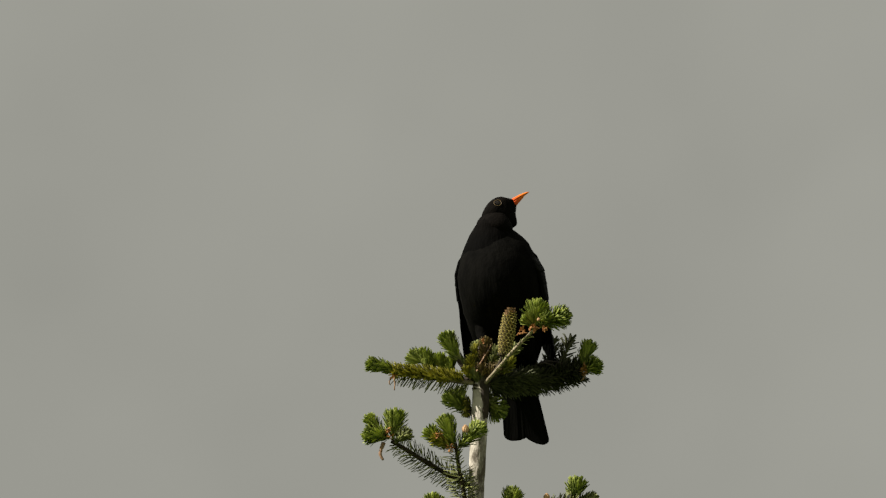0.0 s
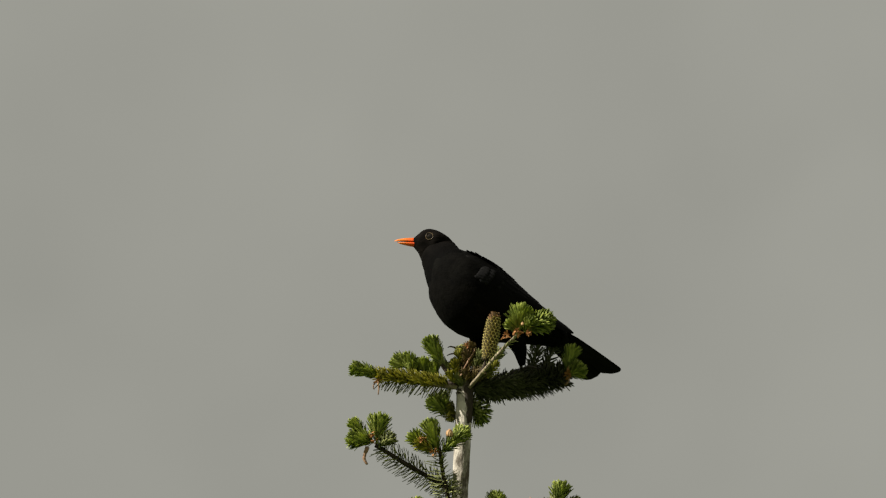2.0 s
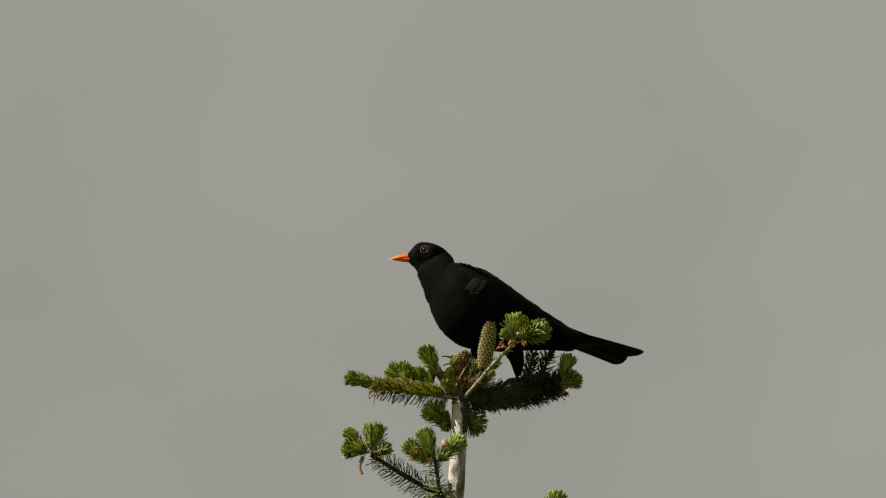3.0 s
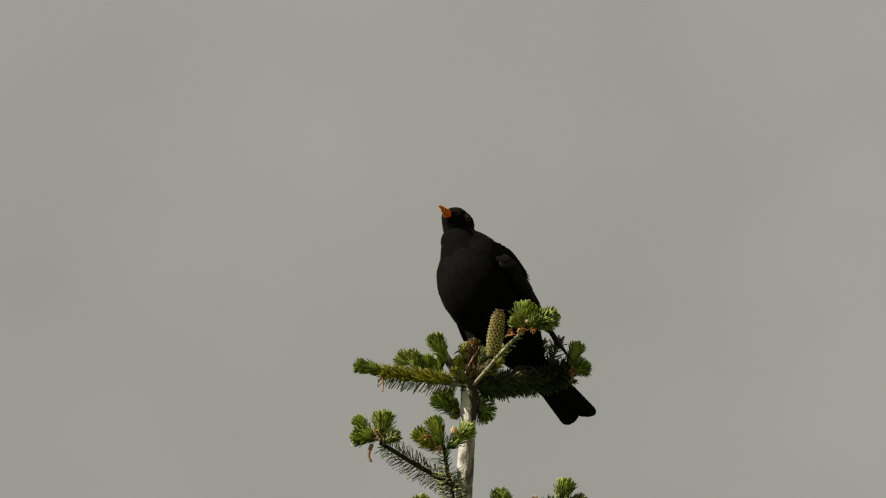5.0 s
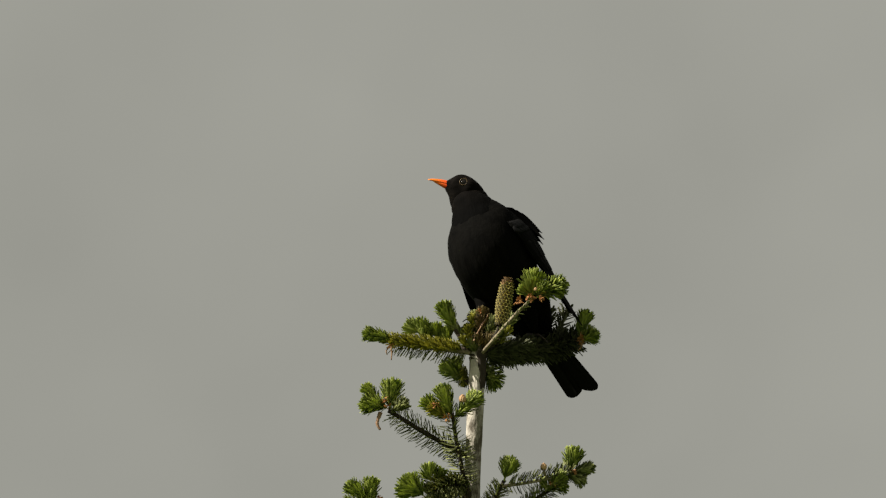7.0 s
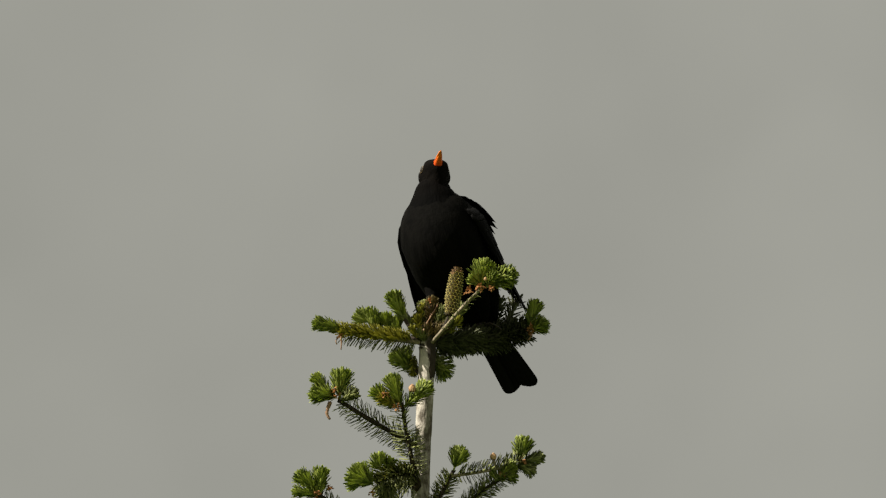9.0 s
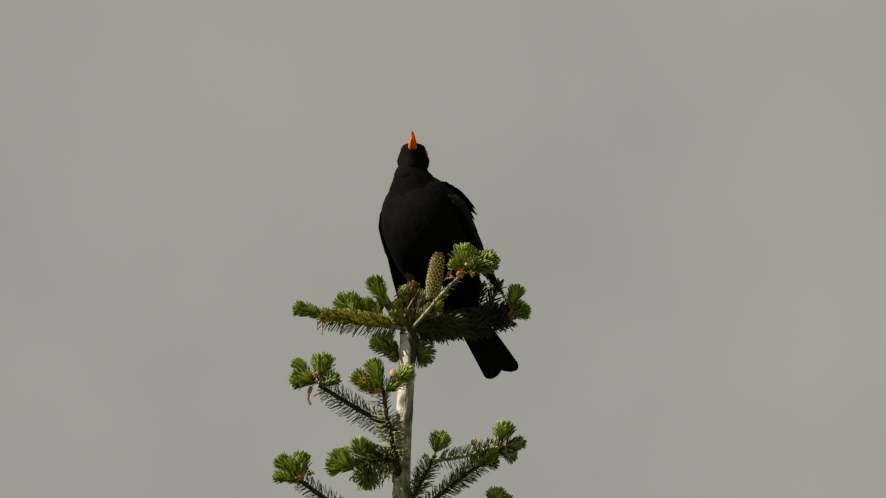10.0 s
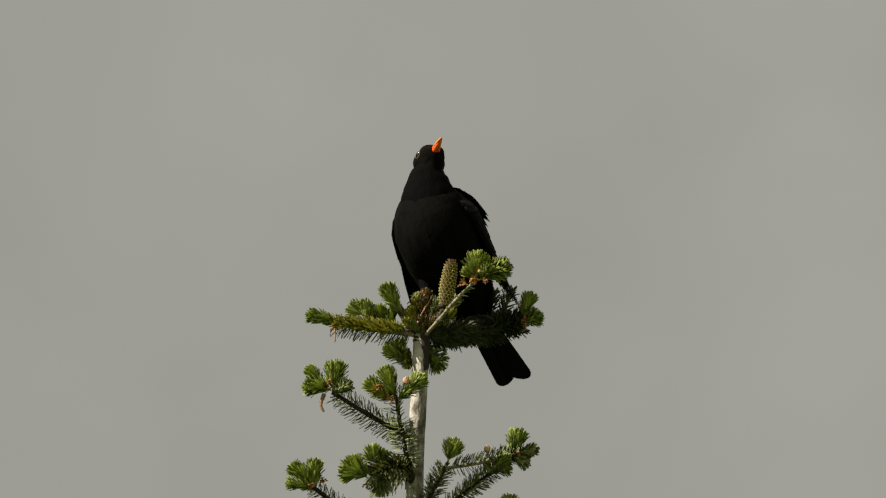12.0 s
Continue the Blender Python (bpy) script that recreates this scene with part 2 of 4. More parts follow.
def shoot(parent, root, tip, half, count=90, mat=None, seed=0, lean=52, name="young_shoot", width=2.8, stem=2.2, start=0.0, arc=None, curl=0.16):
    """A shoot with a brush of short needles: root and tip in plan units, half: half the width of the brush.
    start: the bare share of the stem; arc: degrees round the stem that carry needles, 90 being upward."""
    rnd = random.Random(seed)
    a, b = at(*root), at(*tip)
    half, width, count = half * 1.12, width * 1.22, int(count * 1.8)
    length = half / math.sin(radians(lean)) * U
    whole = (b - a).length
    top = a.lerp(b, max(0.25, 1 - 0.97 * length / whole))
    sway = Vector((rnd.uniform(-1, 1), rnd.uniform(-1, 1), rnd.uniform(-0.3, 1))) * whole * 0.05
    pts = on_fir(curve_points([a, a.lerp(top, 0.5) + sway, top], 6))
    s, n = Soup(), 12
    tube(s, pts, stem * U, stem * 0.6 * U, 6)
    crown = int(count * 0.38)
    for i in range(count):
        at_top = i >= count - crown
        f = 1.0 - 0.10 * rnd.random() if at_top else start + (1 - start) * ((i + rnd.random()) / (count - crown)) ** 0.9
        g = min(f * n, n - 1e-4)
        k = int(g)
        p = pts[k].lerp(pts[k + 1], g - k)
        w, sd, u = side_frame(pts[k + 1] - pts[k])
        turn = i * 2.39996 + rnd.uniform(-0.2, 0.2)
        if arc and not at_top:
            turn = radians(arc[0] + (arc[1] - arc[0]) * ((i * 0.618034 + rnd.uniform(-0.05, 0.05)) % 1.0))
        out = sd * math.cos(turn) + u * math.sin(turn)
        if at_top:
            le = radians(lean * 1.08 * math.sqrt((i - count + crown + rnd.random()) / crown))
            size = length * rnd.uniform(0.84, 1.04)
        else:
            le = radians(lean * (1.12 - 0.14 * f) + rnd.uniform(-6, 6))
            size = length * rnd.uniform(0.86, 1.08) * (0.68 + 0.32 * min(1.0, 2.2 * f))
        way = w * math.cos(le) + out * math.sin(le) + Vector((0, 0, 0.10))
        needle(s, p, way, w, size, width * U * rnd.uniform(0.85, 1.15), rnd.uniform(0.3, 1.6) * curl)
    return s.done(name, mat or NEEDLE_NEW, parent, smooth=False)


def bough(points, r0, r1, seed=0, mat=None, parent=None, name="branch"):
    """A woody stem through plan places. Returns the part and its run of points."""
    pts = on_fir(curve_points([at(*p) for p in points], 8))
    s = Soup()
    tube(s, pts, r0 * U, r1 * U, 9, 0.09, seed)
    return s.done(name, mat or TWIG_DARK, parent or fir), pts


def comb(parent, pts, ranks, length, mat, seed, lean=76, lo=0.0, hi=1.0, width=2.2, curl=0.2, wild=5.0, fade=0.2):
    """Old needles in ranks along a twig. ranks: (degrees round the twig, how many); 0 and 180 are the sides, 90 is up."""
    s, rnd, n = Soup(), random.Random(seed), len(pts) - 1
    for turn, count in ranks:
        shift = rnd.random()
        for i in range(count):
            f = lo + (hi - lo) * (i + shift + rnd.uniform(-0.22, 0.22)) / count
            g = min(max(f, 0.0) * n, n - 1e-4)
            k = int(g)
            p = pts[k].lerp(pts[k + 1], g - k)
            w, sd, u = side_frame(pts[k + 1] - pts[k])
            a = radians(turn + rnd.gauss(0, wild * 1.6))
            out = sd * math.cos(a) + u * math.sin(a)
            le = radians(lean + rnd.gauss(0, wild))
            size = length * U * rnd.uniform(0.82, 1.08) * (1 - fade * abs(2 * (i / count) - 1) ** 2)
            needle(s, p, w * math.cos(le) + out * math.sin(le), w, size, width * U * rnd.uniform(0.85, 1.1), curl * rnd.uniform(0.4, 1.6))
    return s.done("needles", mat, parent, smooth=False)


def bud_scale(parent, place, size, seed, count=7):
    """Dry papery bud scales left at the foot of a shoot, each one a part."""
    rnd = random.Random(seed)
    c = FIR_INV @ at(*place)
    for _ in range(count + 4):
        s = Soup()
        w = Vector((rnd.uniform(-1, 1), rnd.uniform(-1, 0.6), rnd.uniform(-1.0, 0.6))).normalized()
        off = Vector((rnd.uniform(-1, 1), rnd.uniform(-1, 1), rnd.uniform(-1, 1))) * size * 0.3 * U
        needle(s, c + off, w, Vector((rnd.uniform(-1, 1), rnd.uniform(-1, 1), 1)), size * U * rnd.uniform(0.25, 0.6), size * rnd.uniform(0.2, 0.4) * U, rnd.uniform(-0.35, 0.35))
        s.done("bud_scale", SCALE_PAPER, parent, "dry orange-brown papery bud scale", smooth=False)


def lump(parent, place, wide, high, name, label):
    """A knobby swelling of dark bark."""
    c, verts, faces, n, m = FIR_INV @ at(*place), [], [], 9, 14
    for i in range(n):
        q = math.pi * (i / (n - 1) - 0.5)
        for k in range(m):
            a = 2 * math.pi * k / m
            w = Vector((math.cos(a) * math.cos(q), math.sin(a) * math.cos(q), math.sin(q)))
            r = 1 + 0.35 * noise.noise(w * 1.7 + c * 40)
            verts.append(c + Vector((w.x * wide, w.y * wide, w.z * high)) * r * U)
    for i in range(n - 1):
        for k in range(m):
            faces.append((i * m + k, i * m + (k + 1) % m, (i + 1) * m + (k + 1) % m, (i + 1) * m + k))
    mesh_object(name, verts, faces, CONE_CORE, parent, label)


def hanging_scale(parent, places, r, seed):
    """A curled strip of dry bud skin that hangs from a twig."""
    s = Soup()
    tube(s, on_fir(curve_points([at(*p) for p in places], 4)), r * U, r * 0.5 * U, 6, 0.25, seed)
    s.done("dry_scale", DRY, parent, "curled dry brown bud scale")


def bud(parent, place, size, seed):
    """A fat resinous bud of overlapping scales."""
    s, c = Soup(), FIR_INV @ at(*place)
    for i in range(30):
        f = i / 30
        a = i * 2.4
        r = math.sin(math.pi * (0.25 + 0.72 * f)) * 0.85
        out = Vector((math.cos(a) * r, math.sin(a) * r, 1.5 * f - 0.5))
        needle(s, c + out * size * 0.4 * U, Vector((math.cos(a) * (0.5 - 0.6 * f), math.sin(a) * (0.5 - 0.6 * f), 1)), out, size * 0.55 * U, size * 0.45 * U, -0.15)
    return s.done("bud", BUD_RESIN, parent, "plump pale orange bud", smooth=False)


def trunk():
    pts = on_fir(curve_points([at(6, 34), at(6, 0), at(0, -130), at(-6, -280), FORK + Vector((-0.012, 0, -0.6)), FORK + Vector((-0.02, 0, -2.0)), Vector((-0.02, 0, -0.03))], 14))
    s, sides, n = Soup(), 18, len(pts)
    verts, faces = [], []
    for i, p in enumerate(pts):
        h = (pts[0] - p).length
        r = 0.0074 + 0.005 * min(h, 0.25) ** 1.2 + 0.011 * max(0.0, h - 0.15)
        for k in range(sides):
            a = 2 * math.pi * k / sides
            w = Vector((math.cos(a), math.sin(a), 0))
            rr = r * (1 + 0.10 * noise.noise(w * 1.6 + Vector((0, 0, p.z * 22))) + 0.05 * noise.noise(w * 5 + Vector((3, 0, p.z * 90))))
            verts.append(p + w * rr)
    for i in range(n - 1):
        for k in range(sides):
            faces.append((i * sides + k, (i + 1) * sides + k, (i + 1) * sides + (k + 1) % sides, i * sides + (k + 1) % sides))
    faces.append(tuple(range(sides)))
    s.add(verts, faces)
    return s.done("trunk", BARK, fir, "pale grey bark with dark flecks")


trunk()


def cone(foot, top, width, seed, name="cone"):
    """An upright fir cone: a core with rows of overlapping rounded scales that have pale rims."""
    a, b = FIR_INV @ at(*foot), FIR_INV @ at(*top)
    w, s, u = side_frame(b - a)
    length, r = (b - a).length, width * U / 2

    def prof(f):
        belly = 0.66 + 0.34 * math.sin(math.pi * 0.5 * min(1.0, f / 0.42))
        waist = 1.0 - 0.36 * (max(0.0, f - 0.42) / 0.58) ** 1.5
        dome = math.sqrt(max(0.05, 1 - (max(0.0, f - 0.84) / 0.165) ** 2))
        return 0.93 * r * belly * waist * dome

    steps = (0, 0.1, 0.25, 0.4, 0.6, 0.75, 0.88, 0.96, 1.0)
    core = Soup()
    ring = []
    for f in steps:
        for k in range(12):
            q = 2 * math.pi * k / 12
            ring.append(a + w * length * f + (s * math.cos(q) + u * math.sin(q)) * prof(f) * 0.84)
    core.add(ring, [(i * 12 + k, i * 12 + (k + 1) % 12, i * 12 + 12 + (k + 1) % 12, i * 12 + 12 + k) for i in range(8) for k in range(12)] + [tuple(range(96, 108))])
    body = core.done(name, CONE_CORE, fir, "yellow-green upright cone with a brown tip")
    rnd = random.Random(seed)
    rows, per = 16, 11
    for i in range(rows):
        f = 0.02 + 0.94 * i / (rows - 1)
        for k in range(per):
            sc = Soup()
            q = 2 * math.pi * (k + 0.5 * (i % 2)) / per + rnd.uniform(-0.05, 0.05)
            out = s * math.cos(q) + u * math.sin(q)
            side = w.cross(out)
            rr = prof(f)
            c = a + w * length * f + out * rr * 0.86
            hw = 2 * math.pi * rr / per * 0.5 * rnd.uniform(0.98, 1.08)
            hl = length / rows * rnd.uniform(0.95, 1.1) * (1 - 0.45 * max(0.0, f - 0.72) / 0.28)
            tilt = out * (r * rnd.uniform(0.10, 0.15))
            edge = [(-1.0, 0.05), (-0.86, 0.55), (-0.42, 0.92), (0.0, 1.02), (0.42, 0.92), (0.86, 0.55), (1.0, 0.05)]
            hub = c - w * hl * 0.55 - out * r * 0.05
            outer = [c + side * hw * x + w * hl * y * 0.8 + tilt * y - out * r * 0.10 * x * x for x, y in edge]
            inner = [c + side * hw * x * 0.87 + w * hl * (y * 0.8 - 0.11) + tilt * (y * 0.86) + out * r * 0.02 - out * r * 0.10 * x * x for x, y in edge]
            rim = [p + out * r * 0.055 + w * hl * 0.03 for p in outer]
            under = [p - out * r * 0.09 for p in outer]
            n = len(edge)
            sc.add([hub] + inner + rim + under, [(0, 1 + t, 2 + t) for t in range(n - 1)] + [(1 + t, 1 + n + t, 2 + n + t, 2 + t) for t in range(n - 1)]
                   + [(1 + n + t, 1 + 2 * n + t, 2 + 2 * n + t, 2 + n + t) for t in range(n - 1)])
            dry = f > 0.86 + rnd.uniform(-0.05, 0.05)
            ob = sc.done("cone_scale", CONE_TIP if dry else CONE_GREEN, body, smooth=False)
            ob.data.materials.append(CONE_TIP if dry else CONE_RIM)
            for t, poly in enumerate(ob.data.polygons):
                poly.material_index = 0 if t < n - 1 else 1
    return body


# whorl collar: its brown is darkened by the shade among the boughs
s = Soup()
tube(s, on_fir(curve_points([at(5, 0, 0), at(5, 12, 0), at(5, 30, 0), at(4, 52, 0)], 4)), 14.4 * U, 9 * U, 14, 0.16, 8)
s.done("whorl_collar", TWIG_DARK, fir, "dark brown swollen collar where the branches start")



def bark_patch():
    """A rough dark sheet that stands in for shade on one side of the trunk, below the whorl."""
    s, rows, cols = Soup(), 14, 12
    verts = []
    for layer in (0.0011, -0.0008):
        for i in range(rows):
            f = i / (rows - 1)
            c = FIR_INV @ at(5 - 2 * f, 14 - 72 * f, 0)
            for k in range(cols):
                g = k / (cols - 1)
                wob = noise.noise(Vector((f * 5, g * 3, 2)))
                a = radians(-92 + 30 * f * f + 26 * noise.noise(Vector((f * 4.5, 0, 7))) + (150 - 40 * f) * g)
                rim = min(1.0, 5 * g, 5 * (1 - g), 4 * (1 - f) + 0.1)
                r = 0.0076 + (layer + 0.0006 * wob if layer > 0 else layer) * (rim if layer > 0 else 1) - (0.0008 * (1 - rim) if layer > 0 else 0)
                verts.append(c + Vector((math.cos(a) * r, math.sin(a) * r, 0)))
    m, faces = rows * cols, []
    for i in range(rows - 1):
        for k in range(cols - 1):
            a = i * cols + k
            faces += [(a, a + cols, a + cols + 1, a + 1), (m + a, m + a + 1, m + a + cols + 1, m + a + cols)]
    s.add(verts, faces)
    s.done("bark_patch", TWIG_DARK, fir, "dark brown rough sheet for the shade on the trunk")


bark_patch()

# top whorl: the bough with dense yellowish needles and a fresh tip
b, p = bough([(-8, 14, -6), (-34, 17, -12), (-90, 24, -12), (-146, 31, -8)], 4.6, 3.2, 1, TWIG_PALE)
comb(b, p, [(60, 34), (72, 36), (84, 38), (96, 38), (108, 38), (120, 38), (134, 38), (150, 36), (168, 34), (40, 30)], 27, NEEDLE_MID, 11, 70, 0.22, 1.0, 3.4, 0.25, 6)
comb(b, p, [(184, 28), (200, 28), (214, 26)], 22, NEEDLE_MID, 111, 70, 0.42, 1.0, 3.2, 0.25, 6)
comb(b, p, [(232, 20), (256, 22), (280, 22), (305, 20)], 30, NEEDLE_OLD, 12, 72, 0.1, 0.98, 3.4, 0.1, 6)
shoot(b, (-142, 33, -8), (-200, 51, -12), 15, 170, NEEDLE_NEW, 13, 46, width=2.6)
bud_scale(b, (-146, 30, -16), 15, 14, 7)
hanging_scale(b, [(-148, 24, -14), (-146, 14, -16), (-147, 1, -14)], 2.0, 3)
hanging_scale(b, [(-152, 24, -14), (-156, 16, -16), (-154, 10, -14)], 1.6, 4)
# the sunlit shoots behind it
b, p = bough([(-14, 20, 6), (-46, 26, 14), (-84, 32, 18), (-108, 38, 20)], 4, 2.4, 2)
shoot(b, (-74, 32, 18), (-124, 70, 20), 20, 90, NEEDLE_NEW, 15, 44, width=3.0, arc=(15, 165))
shoot(b, (-90, 34, 18), (-98, 78, 16), 19, 80, NEEDLE_NEW, 115, 46, width=3.0)
shoot(b, (-62, 30, 16), (-70, 70, 14), 18, 74, NEEDLE_NEW, 116, 46, width=3.0)
shoot(b, (-44, 26, 14), (-54, 62, 12), 15, 60, NEEDLE_NEW, 117, 46, width=2.8)
# the upright side shoot
b, p = bough([(-2, 14, -4), (-22, 38, -10), (-36, 58, -14)], 6, 4, 3)
shoot(b, (-20, 38, -10), (-46, 72, -14), 10, 60, NEEDLE_OLD, 216, 36, "old_shoot", 2.8)
shoot(b, (-34, 56, -14), (-62, 106, -18), 18, 130, NEEDLE_NEW, 16, 50)
# the pale twig towards the bright double shoot
b, p = bough([(9, 8, -2), (36, 39, -50), (68, 76, -90), (98, 106, -106)], 3.3, 2.9, 4, TWIG_PALE)
comb(b, p, [(290, 12), (320, 12), (345, 12)], 15, NEEDLE_OLD, 17, 52, 0.3, 1.0, 2.5, 0.1, 8)
comb(b, p, [(20, 40), (70, 40), (140, 40), (200, 40)], 4.5, TWIG_PALE, 217, 40, 0.08, 0.98, 2.0, 0.0, 4)
shoot(b, (101, 112, -92), (106, 166, -100), 24, 120, NEEDLE_NEW, 18, 58, start=0.15)
shoot(b, (110, 116, -92), (168, 138, -100), 22, 130, NEEDLE_NEW, 19, 56, start=0.1)
shoot(b, (98, 108, -88), (84, 136, -84), 14, 60, NEEDLE_NEW, 20, 50)
shoot(b, (112, 112, -96), (128, 140, -120), 15, 60, NEEDLE_NEW, 120, 56)
bud(b, (108, 124, -120), 6, 121)
bud_scale(b, (99, 112, -110), 17, 21, 11)
bud_scale(b, (78, 106, -106), 14, 22, 7)
bud_scale(b, (118, 110, -108), 14, 122, 7)
# the shaded bough at the back
b, p = bough([(12, 10, 4), (70, 14, 62), (130, 22, 82), (188, 38, 56)], 6, 3, 5)
for layer, (lift, size) in enumerate(((0, 34), (12, 28))):
    comb(b, p, [(lift + 24 * k, 52) for k in range(15)], size, NEEDLE_SHADED, 23 + layer, 64, 0.05, 0.93, 3.4, 0.12, 8, 0.05)
q, p = bough([(20, 12, 6), (70, 26, 66), (118, 36, 100), (150, 42, 116)], 4, 2.5, 35)
comb(q, p, [(150 + 20 * k, 46) for k in range(13)], 27, NEEDLE_SHADED, 123, 62, 0.1, 1.0, 3.4, 0.12, 8, 0.1)
comb(b, p, [(262, 20), (285, 20)], 44, NEEDLE_SHADED, 124, 78, 0.15, 0.9, 3.6, 0.1, 7)
q, p = bough([(16, 10, 2), (46, 18, 18), (80, 26, 40), (96, 30, 50)], 3, 2, 37)
comb(q, p, [(150 + 24 * k, 30) for k in range(11)], 22, NEEDLE_SHADED, 125, 60, 0.05, 1.0, 3.2, 0.12, 8, 0.1)
q, p = bough([(140, 26, 88), (154, 60, 116), (164, 92, 130)], 3, 1.8, 36)
comb(q, p, [(0, 12), (180, 12), (90, 11), (270, 11), (45, 11), (135, 11), (225, 10), (315, 10)], 23, NEEDLE_SHADED, 24, 58, 0.05, 1.0, 4.0, 0.15, 7, 0.3)
q, p = bough([(116, 26, 84), (128, 54, 106), (136, 88, 118)], 3, 1.8, 38)
comb(q, p, [(0, 12), (180, 12), (90, 11), (270, 11), (45, 11), (135, 11), (225, 10), (315, 10)], 24, NEEDLE_SHADED, 126, 58, 0.05, 1.0, 4.0, 0.15, 7, 0.3)
shoot(b, (188, 40, 56), (199, 92, 54), 17, 100, NEEDLE_NEW, 25, 44)
shoot(b, (190, 36, 56), (223, 50, 48), 19, 100, NEEDLE_NEW, 26, 58)
bud_scale(b, (190, 38, 46), 17, 27, 10)
hanging_scale(b, [(192, 30, 46), (188, 22, 44), (184, 18, 46)], 2.0, 28)
# the withered leader between them
b, p = bough([(4, 24, 0), (4, 48, 2), (8, 70, 2)], 9, 6, 6, name="leader")
shoot(b, (4, 40, 0), (0, 92, 0), 15, 70, NEEDLE_OLD, 28, 62, "old_shoot", 2.6)
shoot(b, (8, 50, 2), (18, 98, 2), 15, 54, BROWN_NEEDLE, 128, 62, "old_shoot", 2.6)
shoot(b, (8, 40, 2), (32, 84, 4), 16, 40, BROWN_NEEDLE, 129, 70, "withered_shoot", 2.6)
shoot(b, (0, 30, -4), (-18, 66, -10), 13, 60, NEEDLE_OLD, 228, 60, "old_shoot", 2.6)
shoot(b, (6, 36, -6), (10, 78, -14), 13, 34, BROWN_NEEDLE, 328, 66, "withered_shoot", 2.6)
shoot(b, (14, 20, -10), (48, 50, -22), 15, 70, BROWN_NEEDLE, 29, 56, "old_shoot", 2.6)
shoot(b, (18, 30, -6), (44, 70, -12), 14, 60, NEEDLE_SHADED, 130, 58, "old_shoot", 2.6)
shoot(b, (2, 14, -10), (-10, 42, -18), 13, 46, NEEDLE_OLD, 229, 58, "old_shoot", 2.6)
shoot(b, (40, 40, -10), (74, 86, -20), 14, 60, NEEDLE_OLD, 230, 52, "old_shoot", 2.6)
for k, (x, y, d, up, over) in enumerate(((-8, 36, -14, 30, -8), (24, 34, -14, 34, 6), (14, 52, -14, 32, -6), (-4, 56, -8, 30, 2), (30, 54, -12, 30, 8), (20, 24, -20, 26, 12), (-12, 22, -16, 24, -12), (36, 30, -22, 30, 14), (8, 26, -20, 26, 0), (46, 30, -20, 34, 20))):
    shoot(b, (x, y, d), (x + over, y + up, d - 4), 11 + k % 3, 34, (NEEDLE_MID, NEEDLE_OLD, BROWN_NEEDLE)[k % 3], 400 + k, 60, ("old_shoot", "old_shoot", "withered_shoot")[k % 3], 2.6)
bud_scale(b, (10, 88, -6), 12, 30, 10)
bough([(-2, 30, -20), (2, 42, -24), (12, 60, -22), (24, 80, -18)], 1.7, 0.9, 7, DRY, name="dead_twig")
bough([(10, 56, -22), (14, 72, -20), (13, 80, -20)], 1.0, 0.6, 9, DRY, name="dead_twig")
cone((46, 62, -54), (60, 147, -58), 32, 5)
bough([(14, 12, -8), (34, 38, -38), (46, 64, -54)], 4, 3.4, 44)
# shoots just under the whorl
b, p = bough([(-6, -44, 8), (-26, -26, 24), (-44, -10, 30)], 4, 3, 8)
shoot(b, (-16, -36, 20), (-60, -4, 34), 19, 90, NEEDLE_NEW, 31, 54)
shoot(b, (-22, -22, 22), (-38, 4, 30), 15, 46, NEEDLE_NEW, 131, 54)
shoot(b, (-16, -10, 14), (-20, -50, 20), 11, 60, NEEDLE_MID, 32, 54, "old_shoot")
b, p = bough([(10, -34, 8), (20, -34, 24), (28, -36, 28)], 4, 3, 9)
shoot(b, (14, -22, 20), (52, -46, 24), 22, 90, NEEDLE_NEW, 33, 56)
shoot(b, (16, -8, 14), (30, -26, 20), 14, 40, NEEDLE_OLD, 133, 60, "old_shoot")
# second whorl: the bough with a hanging comb of needles
b, p = bough([(-8, -172, -4), (-50, -149, -14), (-100, -120, -24), (-152, -88, -30)], 5, 3.8, 10)
comb(b, p, [(222, 24), (250, 26), (276, 26), (302, 22)], 31, NEEDLE_OLD, 34, 82, 0.05, 0.95, 3.0, 0.22, 5)
comb(b, p, [(62, 24), (90, 26), (118, 24), (150, 22)], 27, NEEDLE_OLD, 134, 76, 0.04, 0.98, 3.0, 0.3, 6)
shoot(b, (-150, -86, -32), (-143, -29, -34), 23, 120, NEEDLE_NEW, 35, 50, start=0.1)
shoot(b, (-164, -80, -30), (-198, -42, -26), 14, 84, NEEDLE_NEW, 36, 48)
shoot(b, (-156, -84, -32), (-206, -74, -38), 19, 110, NEEDLE_NEW, 37, 54)
shoot(b, (-146, -92, -34), (-116, -68, -40), 15, 60, NEEDLE_OLD, 38, 52, "old_shoot")
bud_scale(b, (-160, -70, -42), 13, 39, 8)
bud_scale(b, (-154, -80, -46), 12, 139, 6)
hanging_scale(b, [(-166, -92, -36), (-171, -106, -38), (-171, -114, -38), (-166, -122, -38)], 4.0, 2)
